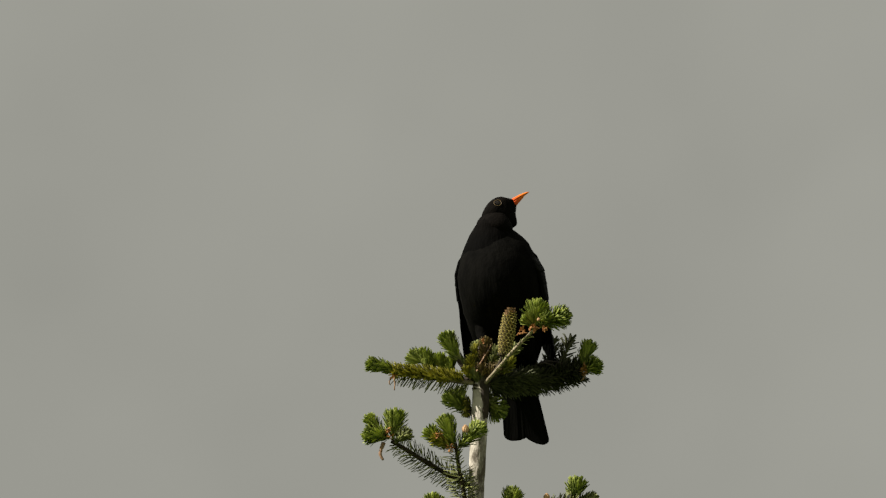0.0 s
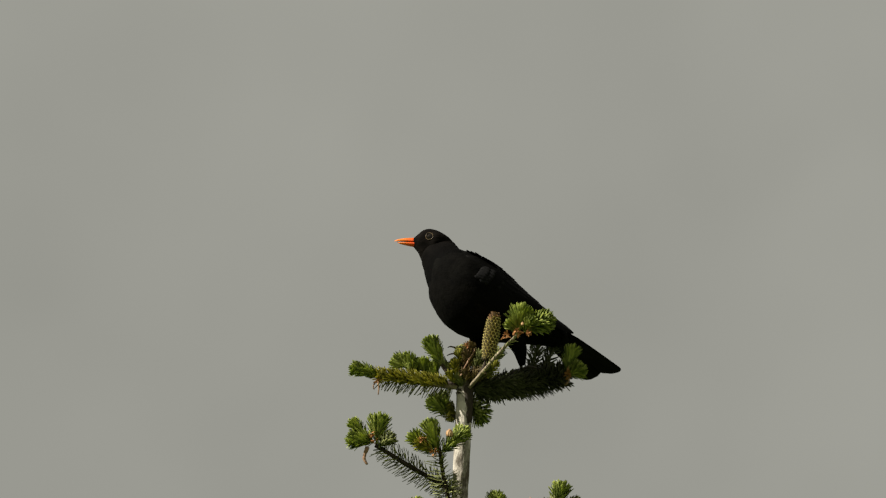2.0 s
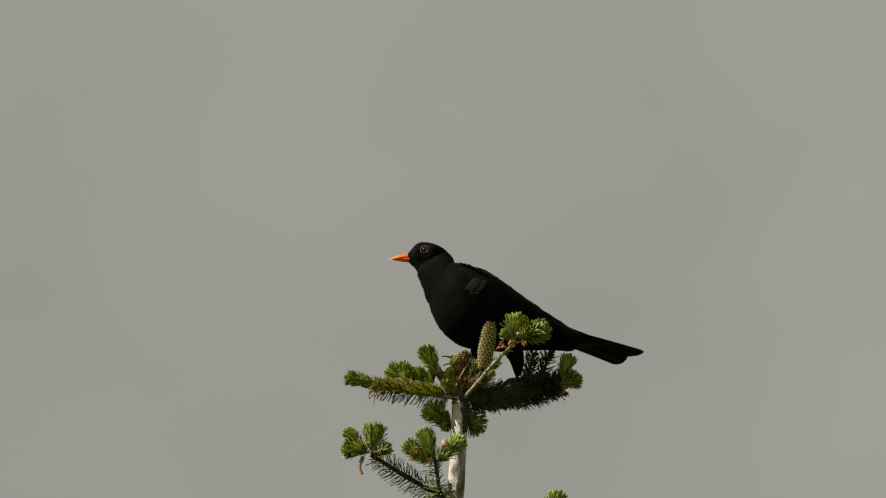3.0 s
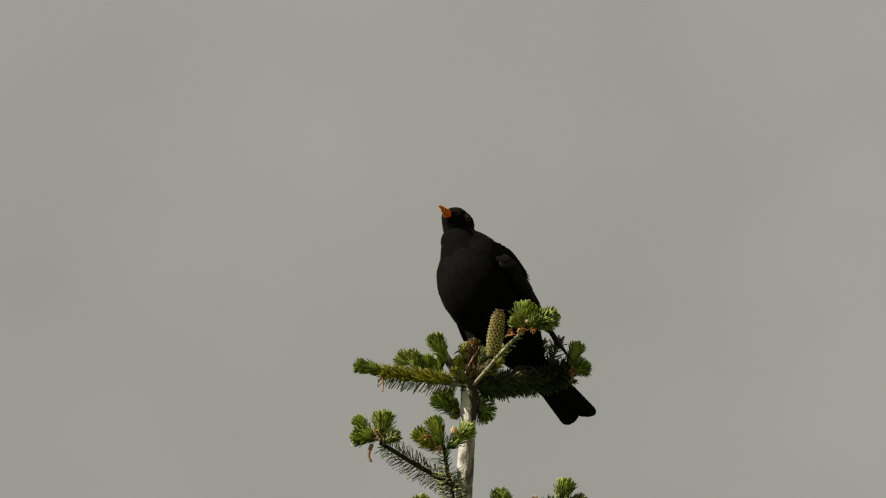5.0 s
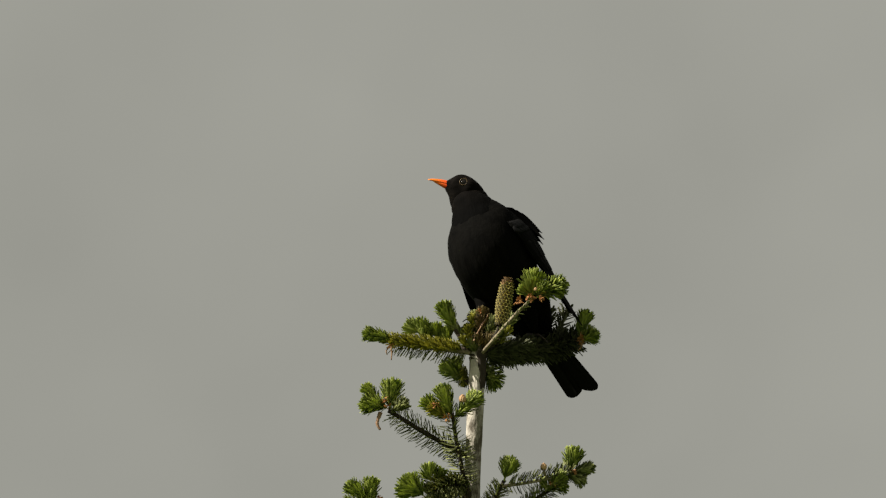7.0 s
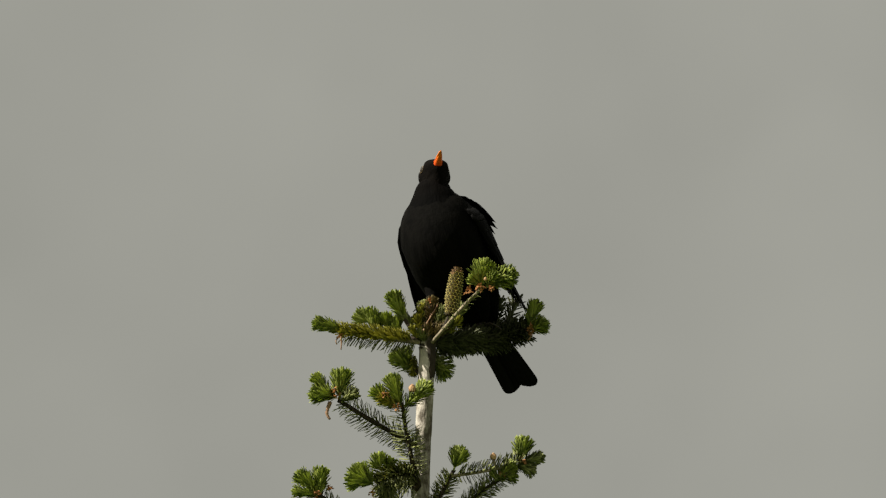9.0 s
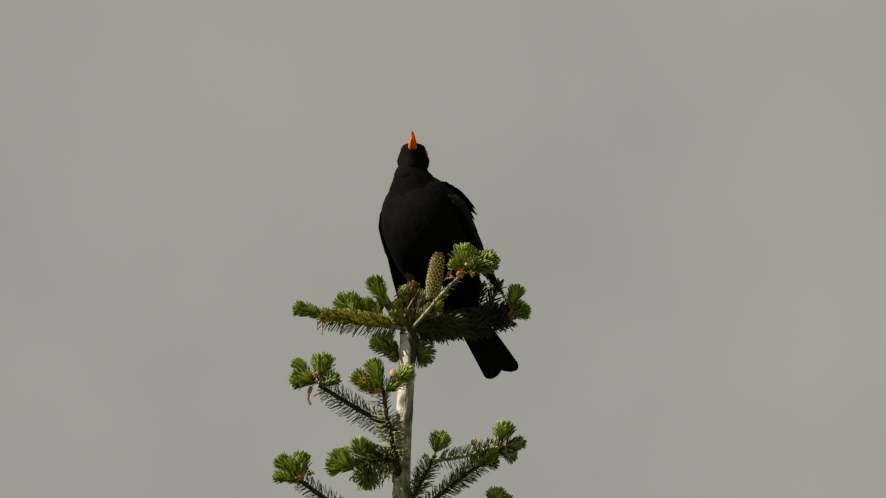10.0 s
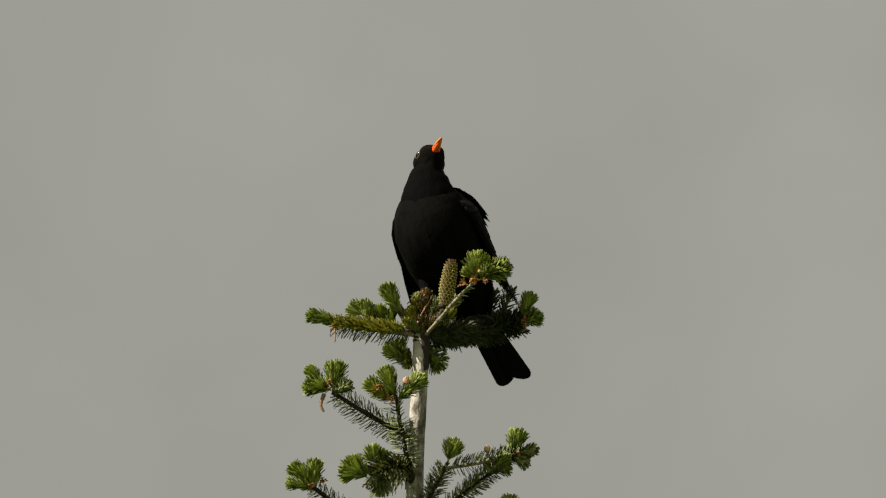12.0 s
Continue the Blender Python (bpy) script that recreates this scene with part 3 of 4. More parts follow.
# the twig in front of the trunk
b, p = bough([(-14, -240, -14), (-22, -190, -40), (-32, -140, -66), (-39, -92, -78)], 4.8, 3.0, 11)
comb(b, p, [(0, 30), (20, 26), (160, 26), (180, 30), (205, 22), (335, 22), (250, 18)], 31, NEEDLE_OLD, 40, 84, 0.1, 0.96, 3.0, 0.1, 6)
lump(b, (-13, -236, -18), 8, 13, "knot", "dark swollen branch collar")
shoot(b, (-40, -98, -76), (-62, -40, -84), 19, 120, NEEDLE_NEW, 41, 50)
shoot(b, (-34, -100, -76), (14, -56, -84), 19, 110, NEEDLE_NEW, 42, 50)
shoot(b, (-44, -100, -72), (-97, -68, -72), 18, 90, NEEDLE_NEW, 43, 52)
shoot(b, (-50, -98, -78), (-84, -78, -84), 14, 50, NEEDLE_MID, 143, 56)
bud(b, (-21, -71, -104), 13, 44)
bud_scale(b, (-48, -100, -90), 13, 45, 9)
bud_scale(b, (-70, -78, -90), 15, 145, 9)
# the bough that reaches towards the viewer
b, p = bough([(-12, -222, -6), (-46, -218, -52), (-84, -232, -86)], 5, 3.4, 12)
comb(b, p, [(20, 22), (60, 24), (90, 26), (110, 28), (130, 28), (150, 28), (170, 28), (190, 26), (215, 24)], 36, NEEDLE_OLD, 46, 46, 0.0, 0.9, 3.0, 0.1, 7)
comb(b, p, [(80, 20), (120, 22), (160, 22)], 31, NEEDLE_MID, 47, 44, 0.05, 0.9, 2.4, 0.1, 7)
comb(b, p, [(230, 22), (255, 22), (280, 22), (310, 20)], 34, NEEDLE_OLD, 246, 70, 0.05, 1.0, 2.8, 0.1, 7)
shoot(b, (-90, -236, -88), (-140, -216, -92), 26, 130, NEEDLE_NEW, 48, 56)
shoot(b, (-100, -238, -86), (-118, -197, -88), 19, 90, NEEDLE_NEW, 148, 50)
shoot(b, (-76, -212, -70), (-88, -179, -74), 17, 80, NEEDLE_NEW, 49, 46)
shoot(b, (-62, -212, -62), (-66, -186, -66), 15, 50, NEEDLE_NEW, 149, 52)
shoot(b, (-62, -232, -58), (-68, -274, -50), 21, 70, NEEDLE_OLD, 50, 54, "shaded_shoot")
bud_scale(b, (-92, -252, -96), 12, 250, 4)
b, p = bough([(-10, -230, 8), (-42, -240, -14), (-76, -252, -30)], 4, 2.6, 112)
comb(b, p, [(60, 18), (85, 18), (110, 18), (135, 18), (160, 18)], 32, NEEDLE_MID, 346, 52, 0.05, 1.0, 2.6, 0.12, 8)
comb(b, p, [(185, 18), (210, 18), (240, 18), (270, 18), (300, 16)], 32, NEEDLE_OLD, 347, 60, 0.05, 1.0, 2.8, 0.12, 8)
# third whorl
b, p = bough([(-8, -380, -10), (-80, -328, -40), (-140, -288, -56), (-186, -254, -66)], 6, 4, 13)
comb(b, p, [(225, 26), (255, 28), (285, 26)], 26, NEEDLE_OLD, 51, 80, 0.1, 0.97, 3.0, 0.2, 5)
comb(b, p, [(60, 26), (90, 28), (125, 26)], 25, NEEDLE_OLD, 151, 76, 0.1, 0.97, 3.0, 0.3, 6)
shoot(b, (-188, -258, -66), (-223, -209, -68), 18, 120, NEEDLE_NEW, 52, 48)
shoot(b, (-188, -256, -68), (-179, -203, -70), 18, 120, NEEDLE_NEW, 53, 46)
shoot(b, (-190, -258, -74), (-234, -244, -80), 14, 70, NEEDLE_NEW, 54, 48)
bud_scale(b, (-166, -241, -72), 13, 55, 12)
bud_scale(b, (-190, -252, -78), 15, 56, 10)
b, p = bough([(12, -290, -6), (32, -250, -34), (52, -212, -50)], 4.4, 3.2, 14)
comb(b, p, [(0, 26), (30, 26), (150, 26), (180, 26), (90, 22), (60, 20), (210, 20), (330, 20)], 27, NEEDLE_OLD, 57, 76, 0.0, 0.9, 3.0, 0.15, 7)
shoot(b, (52, -212, -50), (68, -168, -56), 21, 90, NEEDLE_NEW, 58, 50, width=2.6, start=0.2)
q, p = bough([(46, -222, -46), (90, -216, -48), (140, -206, -46), (172, -194, -40)], 3, 2.4, 15, TWIG)
comb(q, p, [(64, 24), (82, 26), (98, 26), (116, 24)], 26, NEEDLE_OLD, 59, 74, 0.1, 0.98, 3.0, 0.25, 5)
comb(q, p, [(250, 20), (285, 20), (0, 18), (30, 18)], 22, NEEDLE_OLD, 159, 76, 0.05, 0.98, 3.0, 0.1, 6)
bough([(126, -209, -48), (124, -200, -54), (122, -194, -58)], 2.6, 2.2, 18, TWIG, q, "spur")
bud(q, (122, -191, -58), 12, 60)
b, p = bough([(8, -320, 0), (70, -275, -16), (104, -248, -24), (142, -222, -32)], 4.6, 3.4, 16)
comb(b, p, [(40, 30), (65, 30), (90, 32), (115, 30), (0, 26), (20, 24)], 26, NEEDLE_OLD, 61, 72, 0.1, 1.0, 3.0, 0.2, 7)
comb(b, p, [(230, 28), (255, 28), (280, 28), (310, 26)], 24, NEEDLE_OLD, 161, 72, 0.1, 1.0, 3.0, 0.1, 7)
shoot(b, (130, -229, -34), (162, -195, -44), 17, 100, NEEDLE_NEW, 62, 54)
shoot(b, (128, -229, -38), (118, -202, -46), 9, 40, NEEDLE_NEW, 162, 42)
shoot(b, (140, -222, -34), (168, -222, -40), 14, 50, NEEDLE_NEW, 163, 54)
shoot(q, (171, -196, -40), (176, -150, -38), 21, 110, NEEDLE_NEW, 63, 52, start=0.1)
shoot(q, (174, -198, -38), (214, -186, -30), 14, 80, NEEDLE_OLD, 64, 46, "shaded_shoot")
shoot(q, (162, -204, -36), (200, -214, -30), 14, 70, NEEDLE_OLD, 65, 52, "shaded_shoot")
bud_scale(q, (174, -194, -46), 13, 66, 7)
bud_scale(b, (140, -216, -46), 12, 67, 6)
b, p = bough([(6, -420, 4), (90, -360, -10), (160, -306, -20)], 5, 3, 17)
comb(b, p, [(20, 22), (60, 22), (120, 22), (160, 22), (270, 20)], 25, NEEDLE_OLD, 68, 74, 0.3, 1.0, 3.0, 0.15, 7)
shoot(b, (160, -308, -20), (164, -266, -20), 20, 100, NEEDLE_NEW, 69, 56)
shoot(b, (160, -304, -20), (188, -280, -24), 16, 70, NEEDLE_OLD, 169, 54, "old_shoot")


def lower_boughs():
    """The skirt of the tree under its top."""
    pts = curve_points([(0, 0, 0), (0.35, 0, 0.03), (0.7, 0, 0.10), (1.0, 0, 0.22)], 8)
    wood = Soup()
    tube(wood, pts, 0.014, 0.004, 7)
    green = Soup()
    needles_along(green, pts, 420, 0.03, 0.004, 60, 40, 70, 0.1, 1.0, 0.6, 0.1)
    for i in range(12):
        f = 0.22 + 0.06 * i
        k = int(f * (len(pts) - 1))
        side = 1 if i % 2 else -1
        tip = pts[k] + Vector((0.22, side * 0.30, 0.06)) * (1.15 - f)
        run = curve_points([pts[k], pts[k].lerp(tip, 0.5) + Vector((0, 0, -0.01)), tip], 4)
        tube(wood, run, 0.004, 0.002, 5)
        needles_along(green, run, 130, 0.028, 0.004, 60, 30, 80 + i, 0.0, 1.0, 0.7, 0.1)
    wood_me = wood.done("branch", TWIG_DARK, fir).data
    green_ob = green.done("needles", NEEDLE_OLD, fir, smooth=False)
    green_me = green_ob.data
    bpy.data.objects.remove(green_ob)
    for o in [o for o in fir.children if o.data == wood_me]:
        bpy.data.objects.remove(o)
    rnd = random.Random(9)
    z, size, turn = FORK.z - 0.62, 0.36, 0.0
    while z > 0.5:
        for k in range(6):
            w = new("branch", wood_me)
            w.parent = fir
            w.matrix_basis = Matrix.Translation((0.0, 0, z + rnd.uniform(-0.03, 0.03))) @ pose(0, 0, 0, 0, rnd.uniform(-4, 8), turn + 60 * k + rnd.uniform(-10, 10)) @ Matrix.Scale(size * rnd.uniform(0.85, 1.1), 4)
            g = new("needles", green_me)
            g.parent = w
        z -= 0.36
        size += 0.11
        turn += 34


lower_boughs()

# ---- the blackbird ----
MM = 0.001
bird = new("blackbird")
tagged(bird, label="glossy black male thrush with orange bill perched on the fir top", category="bird")


def loft(sections, sides=22, grow=1.0, lumps=0.0, egg=0.0):
    """A closed skin through oval sections (x, z, half height, half width), in millimetres; egg widens them above and narrows them below."""
    verts, faces = [], []
    sec = np.array(sections, float)
    k = np.arange(len(sec))
    fine = np.linspace(0, len(sec) - 1, (len(sec) - 1) * 3 + 1)
    cols = []
    for c in range(4):
        y = sec[:, c]
        m = np.gradient(y)
        i = np.minimum(fine.astype(int), len(sec) - 2)
        t = fine - i
        cols.append((2 * t**3 - 3 * t**2 + 1) * y[i] + (t**3 - 2 * t**2 + t) * m[i] + (-2 * t**3 + 3 * t**2) * y[i + 1] + (t**3 - t**2) * m[i + 1])
    n = len(fine)
    for x, z, hh, hw in zip(*cols):
        for s in range(sides):
            a = 2 * math.pi * s / sides
            v = Vector((x, max(hw, 0.3) * math.cos(a) * (1 + egg * math.sin(a)) * grow, z + max(hh, 0.3) * math.sin(a) * grow))
            if lumps:
                v += Vector((0, math.cos(a), math.sin(a))) * lumps * noise.noise(v * 0.11)
            verts.append(v * MM)
    for i in range(n - 1):
        for s in range(sides):
            faces.append((i * sides + s, i * sides + (s + 1) % sides, (i + 1) * sides + (s + 1) % sides, (i + 1) * sides + s))
    faces.append(tuple(reversed(range(sides))))
    faces.append(tuple(range((n - 1) * sides, n * sides)))
    return verts, faces


def feather(length, width, camber=0.12, tip=0.35, steps=7, point=False):
    """One vane that runs along -X from its quill, rounded at the tip, with a raised shaft."""
    verts, faces = [], []
    for i in range(steps + 1):
        f = 1 - (1 - i / steps) ** 1.6
        w = width / 2 * min(1.0, 0.35 + 2.2 * f) * (1.0 if f < 1 - tip else math.sqrt(max(0.02, 1 - ((f - 1 + tip) / tip) ** 2)))
        if point:
            w = width / 2 * min(1.0, 0.35 + 2.2 * f) * max(0.04, 1 - max(0.0, (f - 0.35) / 0.65) ** 1.4)
        x, z = -length * f, -camber * length * f * f * 0.4
        verts += [Vector((x, -w, z - w * 0.12)) * MM, Vector((x, 0, z + 0.55)) * MM, Vector((x, w, z - w * 0.12)) * MM, Vector((x, 0, z - 0.35)) * MM]
    for i in range(steps):
        for k in range(4):
            faces.append((4 * i + k, 4 * i + (k + 1) % 4, 4 * i + 4 + (k + 1) % 4, 4 * i + 4 + k))
    faces += [(3, 2, 1, 0), tuple(4 * steps + k for k in range(4))]
    return verts, faces


BODY = [(-90, 6, 5, 11), (-80, 6, 9, 17.5), (-66, 4, 13.5, 25.5), (-45, -1, 20, 33.5), (-22, -6, 28, 36.5), (0, -8, 35, 38), (20, -7, 36, 38.5), (36, -5, 31, 34.5), (47, -2, 25, 28.5), (55, 1, 18, 19.5), (60, 2, 10, 11), (63, 3, 2, 2)]


def body_side(x):
    s = np.array(BODY)
    return [float(np.interp(x, s[:, 0], s[:, c])) for c in (1, 2, 3)]


v, f = loft(BODY, 26, 1.0, 1.2)
body = mesh_object("body", v, f, PLUME, bird)



def plumage(name, parent, sections, x0, x1, count, size, seed, mat, raise_by):
    """Short overlapping feathers that run backwards over an oval skin."""
    sec, s, rnd = np.array(sections, float), Soup(), random.Random(seed)

    def ring(x):
        return [float(np.interp(x, sec[:, 0], sec[:, c])) for c in (1, 2, 3)]

    for i in range(count):
        x = x0 + (x1 - x0) * rnd.random()
        a = rnd.uniform(0, 2 * math.pi)
        zc, hh, hw = ring(x)
        out = Vector((0, math.cos(a), math.sin(a)))
        root = Vector((x, hw * out.y * 0.972, zc + hh * out.z * 0.972)) * MM
        fv, ff = feather(size * rnd.uniform(0.75, 1.2), size * rnd.uniform(0.45, 0.65), 0.25, 0.6, 3)
        p0, p1 = ring(x - 3), ring(x + 3)
        slope = ((p1[2] - p0[2]) * out.y * out.y + (p1[0] - p0[0]) * out.z + (p1[1] - p0[1]) * out.z * out.z) / 6
        fw = (Vector((1, 0, 0)) + out * slope - out * math.tan(radians(rnd.uniform(0, raise_by)))).normalized()
        nn = (out - fw * out.dot(fw)).normalized()
        m = Matrix((fw, nn.cross(fw), nn)).transposed()
        s.add([root + m @ q for q in fv], ff)
    return s.done(name, mat, parent, kind="stuff")


plumage("contour_feathers", body, BODY, -80, -12, 340, 12, 3, PLUME, 2.5)

# neck and head
NECK = [(-88, 3, 6, 8), (-74, 1, 15, 17), (-58, -2.2, 22, 22.5), (-46, -3.7, 24.3, 25.8), (-32, -4.9, 22.2, 27.6), (-20, -6.6, 18.6, 22.9), (-12, -5.6, 18, 19), (-6, -6.7, 16, 14), (-1, -6.5, 11, 8.5), (2, -6.5, 5, 4)]
v, f = loft(NECK, 22, 1.0, 1.0)
neck = mesh_object("neck", v, f, NECK_PLUME, bird)
v, f = loft([(-23, -4, 4, 5), (-17, -5, 12, 13), (-10, -7.4, 18, 16.4), (-3, -8.8, 18.8, 15.4), (3, -8.6, 15, 11.5), (7, -8, 8, 6), (9, -8, 3, 3)], 22, 1.0, 0.3)
throat = mesh_object("throat", v, f, HEAD_PLUME, bird)
v, f = loft([(-20.5, -3, 3.4, 3.4), (-17, -2.4, 7.6, 7.2), (-10, -2.4, 12.2, 12.4), (-2, -3.2, 15.7, 14.4), (3, -3.7, 16.9, 12.6), (7, -3.3, 16.2, 11.5), (12, -0.8, 11.3, 10.6), (15.5, -1.2, 7.6, 7.2), (18.2, -1.6, 4.6, 4.6), (20, -1.5, 2.2, 2.4)], 26, 1.0, 0.25, 0.34)
head = mesh_object("head", v, f, HEAD_PLUME, bird)


def bill_half(name, top):
    """Half of the bill along +X from the gape, tapering to a fine tip."""
    verts, faces, n, sides = [], [], 9, 10
    for i in range(n):
        f = i / (n - 1)
        x = (23.0 if top else 20.2) * f
        w = 4.6 * (1 - f) ** 0.75 + 0.3
        h = (4.5 if top else 3.7) * (1 - f) ** 0.58 + 0.35
        drop = -2.2 * f ** 2.2 if top else 0.5 * f
        for k in range(sides):
            a = math.pi * k / (sides - 1)
            verts.append(Vector((x, w * math.cos(a), drop + (h * math.sin(a) if top else -h * math.sin(a)))) * MM)
    for i in range(n - 1):
        for k in range(sides):
            faces.append((i * sides + k, i * sides + (k + 1) % sides, (i + 1) * sides + (k + 1) % sides, (i + 1) * sides + k))
    faces += [tuple(range(sides)), tuple(range((n - 1) * sides, n * sides))]
    return mesh_object(name, verts, faces, BILL, head, "bright orange bill half")


upper = bill_half("upper_bill", True)
upper.location = Vector((13.5, 0, -2.0)) * MM
lower = bill_half("lower_bill", False)
lower.location = Vector((13.5, 0, -2.4)) * MM
web = [(0.4, 3.0, 0.0), (11.0, 1.9, 0.0), (6.4, 1.6, 3.0), (0.4, 3.0, 2.6)]
mesh_object("mouth_lining", [Vector((x, s * y, z)) * MM for s in (1, -1) for x, y, z in web], [(0, 1, 2, 3), (7, 6, 5, 4), (0, 4, 5, 1), (1, 5, 6, 2), (2, 6, 7, 3), (3, 7, 4, 0)],
            MOUTH, lower, "red-orange lining of the mouth", smooth=False)
for side in (1, -1):
    bm = bmesh.new()
    bmesh.ops.create_uvsphere(bm, u_segments=16, v_segments=10, radius=3.5 * MM)
    me = bpy.data.meshes.new("eye")
    bm.to_mesh(me)
    bm.free()
    me.materials.append(EYE_DARK)
    me.polygons.foreach_set("use_smooth", [True] * len(me.polygons))
    e = new("eye", me)
    e.parent = head
    e.location = Vector((4.2, side * 9.7, 3.6)) * MM
    tagged(e, label="shiny dark eye")
    verts, faces = [], []
    for i in range(20):
        a = 2 * math.pi * i / 20
        for k in range(6):
            q = 2 * math.pi * k / 6
            rr = 3.5 + 0.22 * math.cos(q)
            verts.append(Vector((rr * math.cos(a), 0.3 * math.sin(q), rr * math.sin(a))) * MM)
            faces.append((i * 6 + k, i * 6 + (k + 1) % 6, (i + 1) % 20 * 6 + (k + 1) % 6, (i + 1) % 20 * 6 + k))
    ring = mesh_object("eye_ring", verts, faces, EYE_RING, head, "thin yellow ring round the eye")
    ring.matrix_basis = Matrix.Translation(Vector((4.6, side * 12.8, 3.7)) * MM) @ pose(0, 0, 0, side * 6, 0, side * -15)


def wing_skin(f, g, side, grow=1.0):
    """A place on a folded wing: f from shoulder to wrist end, g from its lower edge to the back."""
    x = 47 - 97 * f
    zc, hh, hw = body_side(x)
    lo, hi = -14 + 26 * f, 34 + 24 * min(1, 3 * f) - 8 * f
    a = radians(lo + (hi - lo) * g)
    puff = (0.97 + 0.07 * math.sin(math.pi * (0.1 + 0.8 * g)) * min(1, 0.15 + 3 * f) + (0.02 if side > 0 else 0.03) * math.sin(math.pi * g) * math.exp(-((f - 0.26) / 0.13) ** 2)) * grow
    sink = min(1.0, 0.2 + 7 * f + 0.7 * max(0.0, g - 0.3))
    puff *= 0.93 + 0.07 * sink
    return Vector((x - 4 * math.sin(3.1 * g), side * (hw * math.cos(a) + 2 * sink) * puff, zc + (hh * math.sin(a) + sink) * puff))


def wing(side):
    """A folded wing: a smooth shell from the shoulder back, covert feathers in rows on it, flight feathers behind."""
    verts, faces, rows, cols = [], [], 16, 11
    for layer in (0, 1):
        for i in range(rows):
            for k in range(cols):
                verts.append(wing_skin(i / (rows - 1), k / (cols - 1), side, 1.0 if layer == 0 else 0.9) * MM)
    m = rows * cols
    for i in range(rows - 1):
        for k in range(cols - 1):
            a = i * cols + k
            faces += [(a, a + 1, a + cols + 1, a + cols), (m + a, m + a + cols, m + a + cols + 1, m + a + 1)]
    rim = [k for k in range(cols)] + [i * cols + cols - 1 for i in range(1, rows)] + [(rows - 1) * cols + k for k in range(cols - 2, -1, -1)] + [i * cols for i in range(rows - 2, 0, -1)]
    for i, a in enumerate(rim):
        b = rim[(i + 1) % len(rim)]
        faces.append((b, a, m + a, m + b))
    pivot = Vector((40, side * 28, 8)) * MM
    w = mesh_object("wing", [q - pivot for q in verts], faces, QUILL, bird)
    w.location = pivot

    def plume(name, root, end, width, out, smooth=False, mat=QUILL):
        """A feather from root to end, in millimetres, its upper side towards out."""
        root, end, out = Vector(root), Vector(end), Vector(out)
        fv, ff = feather((end - root).length, width, 0.06, 0.35, 8)
        fw = (root - end).normalized()
        nn = (out - fw * out.dot(fw)).normalized()
        turn = Matrix((fw, nn.cross(fw), nn)).transposed()
        mesh_object(name, [root * MM + turn @ q - pivot for q in fv], ff, mat, w, smooth=smooth)

    # the right wing's first primary is paler, to paint its sunlit edge
    for i in range(7):
        t = radians(20 + 4 * i)
        plume("primary_feather", (0 - 3 * i, side * (38 - 0.6 * i), -3 + 1.4 * i), (-84 + 5 * i, side * (37 - 2.6 * i), 7 + 1.6 * i), 10.5, (0, side * math.cos(t), math.sin(t)), mat=PALE_SHEEN if side < 0 and i == 0 else QUILL)
    for i in range(6):
        t = radians(30 + 6 * i)
        plume("secondary_feather", (4 - 2 * i, side * (38 - 1.8 * i), 3 + 2.4 * i), (-68 + 6 * i, side * (31 - 1.9 * i), 8 + 1.9 * i), 15, (0, side * math.cos(t), math.sin(t)))
    for row in range(4):
        for k in range(6):
            f, g = 0.62 - 0.16 * row, (k + 0.5 + 0.25 * (row % 2)) / 6.6
            p, q = wing_skin(f, g, side), wing_skin(f + 0.24, g, side)
            out = (wing_skin(f, g + 0.05, side) - wing_skin(f, g - 0.05, side)).cross(q - p).normalized()
            if out.y * side < 0:
                out = -out
            sheen_spot = side > 0 and (row, k) in ((3, 0), (3, 1))
            plume("covert_feather", p - out * 0.8, q + out * 0.9, 9, out, mat=PALE_SHEEN if sheen_spot else QUILL)
    # paler feathers that paint a soft sheen across the bend of the left wing
    for row in range(2 if side > 0 else 0):
        for k in range(5):
            f, g = 0.16 - 0.06 * row, 0.04 + 0.085 * (k + 0.5 * row)
            p, q = wing_skin(f, g, side), wing_skin(f + 0.09, g + 0.03, side)
            out = Vector((0.25, math.cos(radians(20 * g)), math.sin(radians(20 * g)) - 0.2)).normalized()
            plume("covert_feather", p - out * 0.3, q + out * 0.7, 8, out, True, PALE_SHEEN)
    return w


wing_left, wing_right = wing(1), wing(-1)

# loose shoulder feathers of the left wing, which the breeze lifts: root, tip at rest, tip when lifted
RUFFLED = [((39, 23, 20), (16, 34, 16), (17, 51, 26)), ((34, 26, 18), (9, 36.5, 15), (9, 50, 22)), ((31, 25, 20), (3, 35, 18), (2, 43, 20)),
           ((45, 17, 20), (24, 30, 18), (30, 40, 24)), ((42, 20, 20), (20, 32, 17), (24, 46, 25))]
scapulars = []
for width, row in zip((14, 12, 12, 14, 14), RUFFLED):
    v, f = feather((Vector(row[2]) - Vector(row[0])).length, width, 0.3, 0.75, 10, True)
    scapulars.append(mesh_object("scapular_feather", v, f, QUILL, wing_left, smooth=False))


def ruffle(row, amount):
    """A shoulder feather's pose on the wing, between rest (0) and fully lifted (1)."""
    root, rest, lifted = (Vector(q) for q in row)
    fw = (root - rest.lerp(lifted, amount)).normalized()
    nn = Vector((0.0, 0.3, 1.0))
    nn = (nn - fw * nn.dot(fw)).normalized()
    turn = Matrix((fw, nn.cross(fw), nn)).transposed().to_4x4()
    return Matrix.Translation((root - Vector((40, 28, 8))) * MM) @ turn

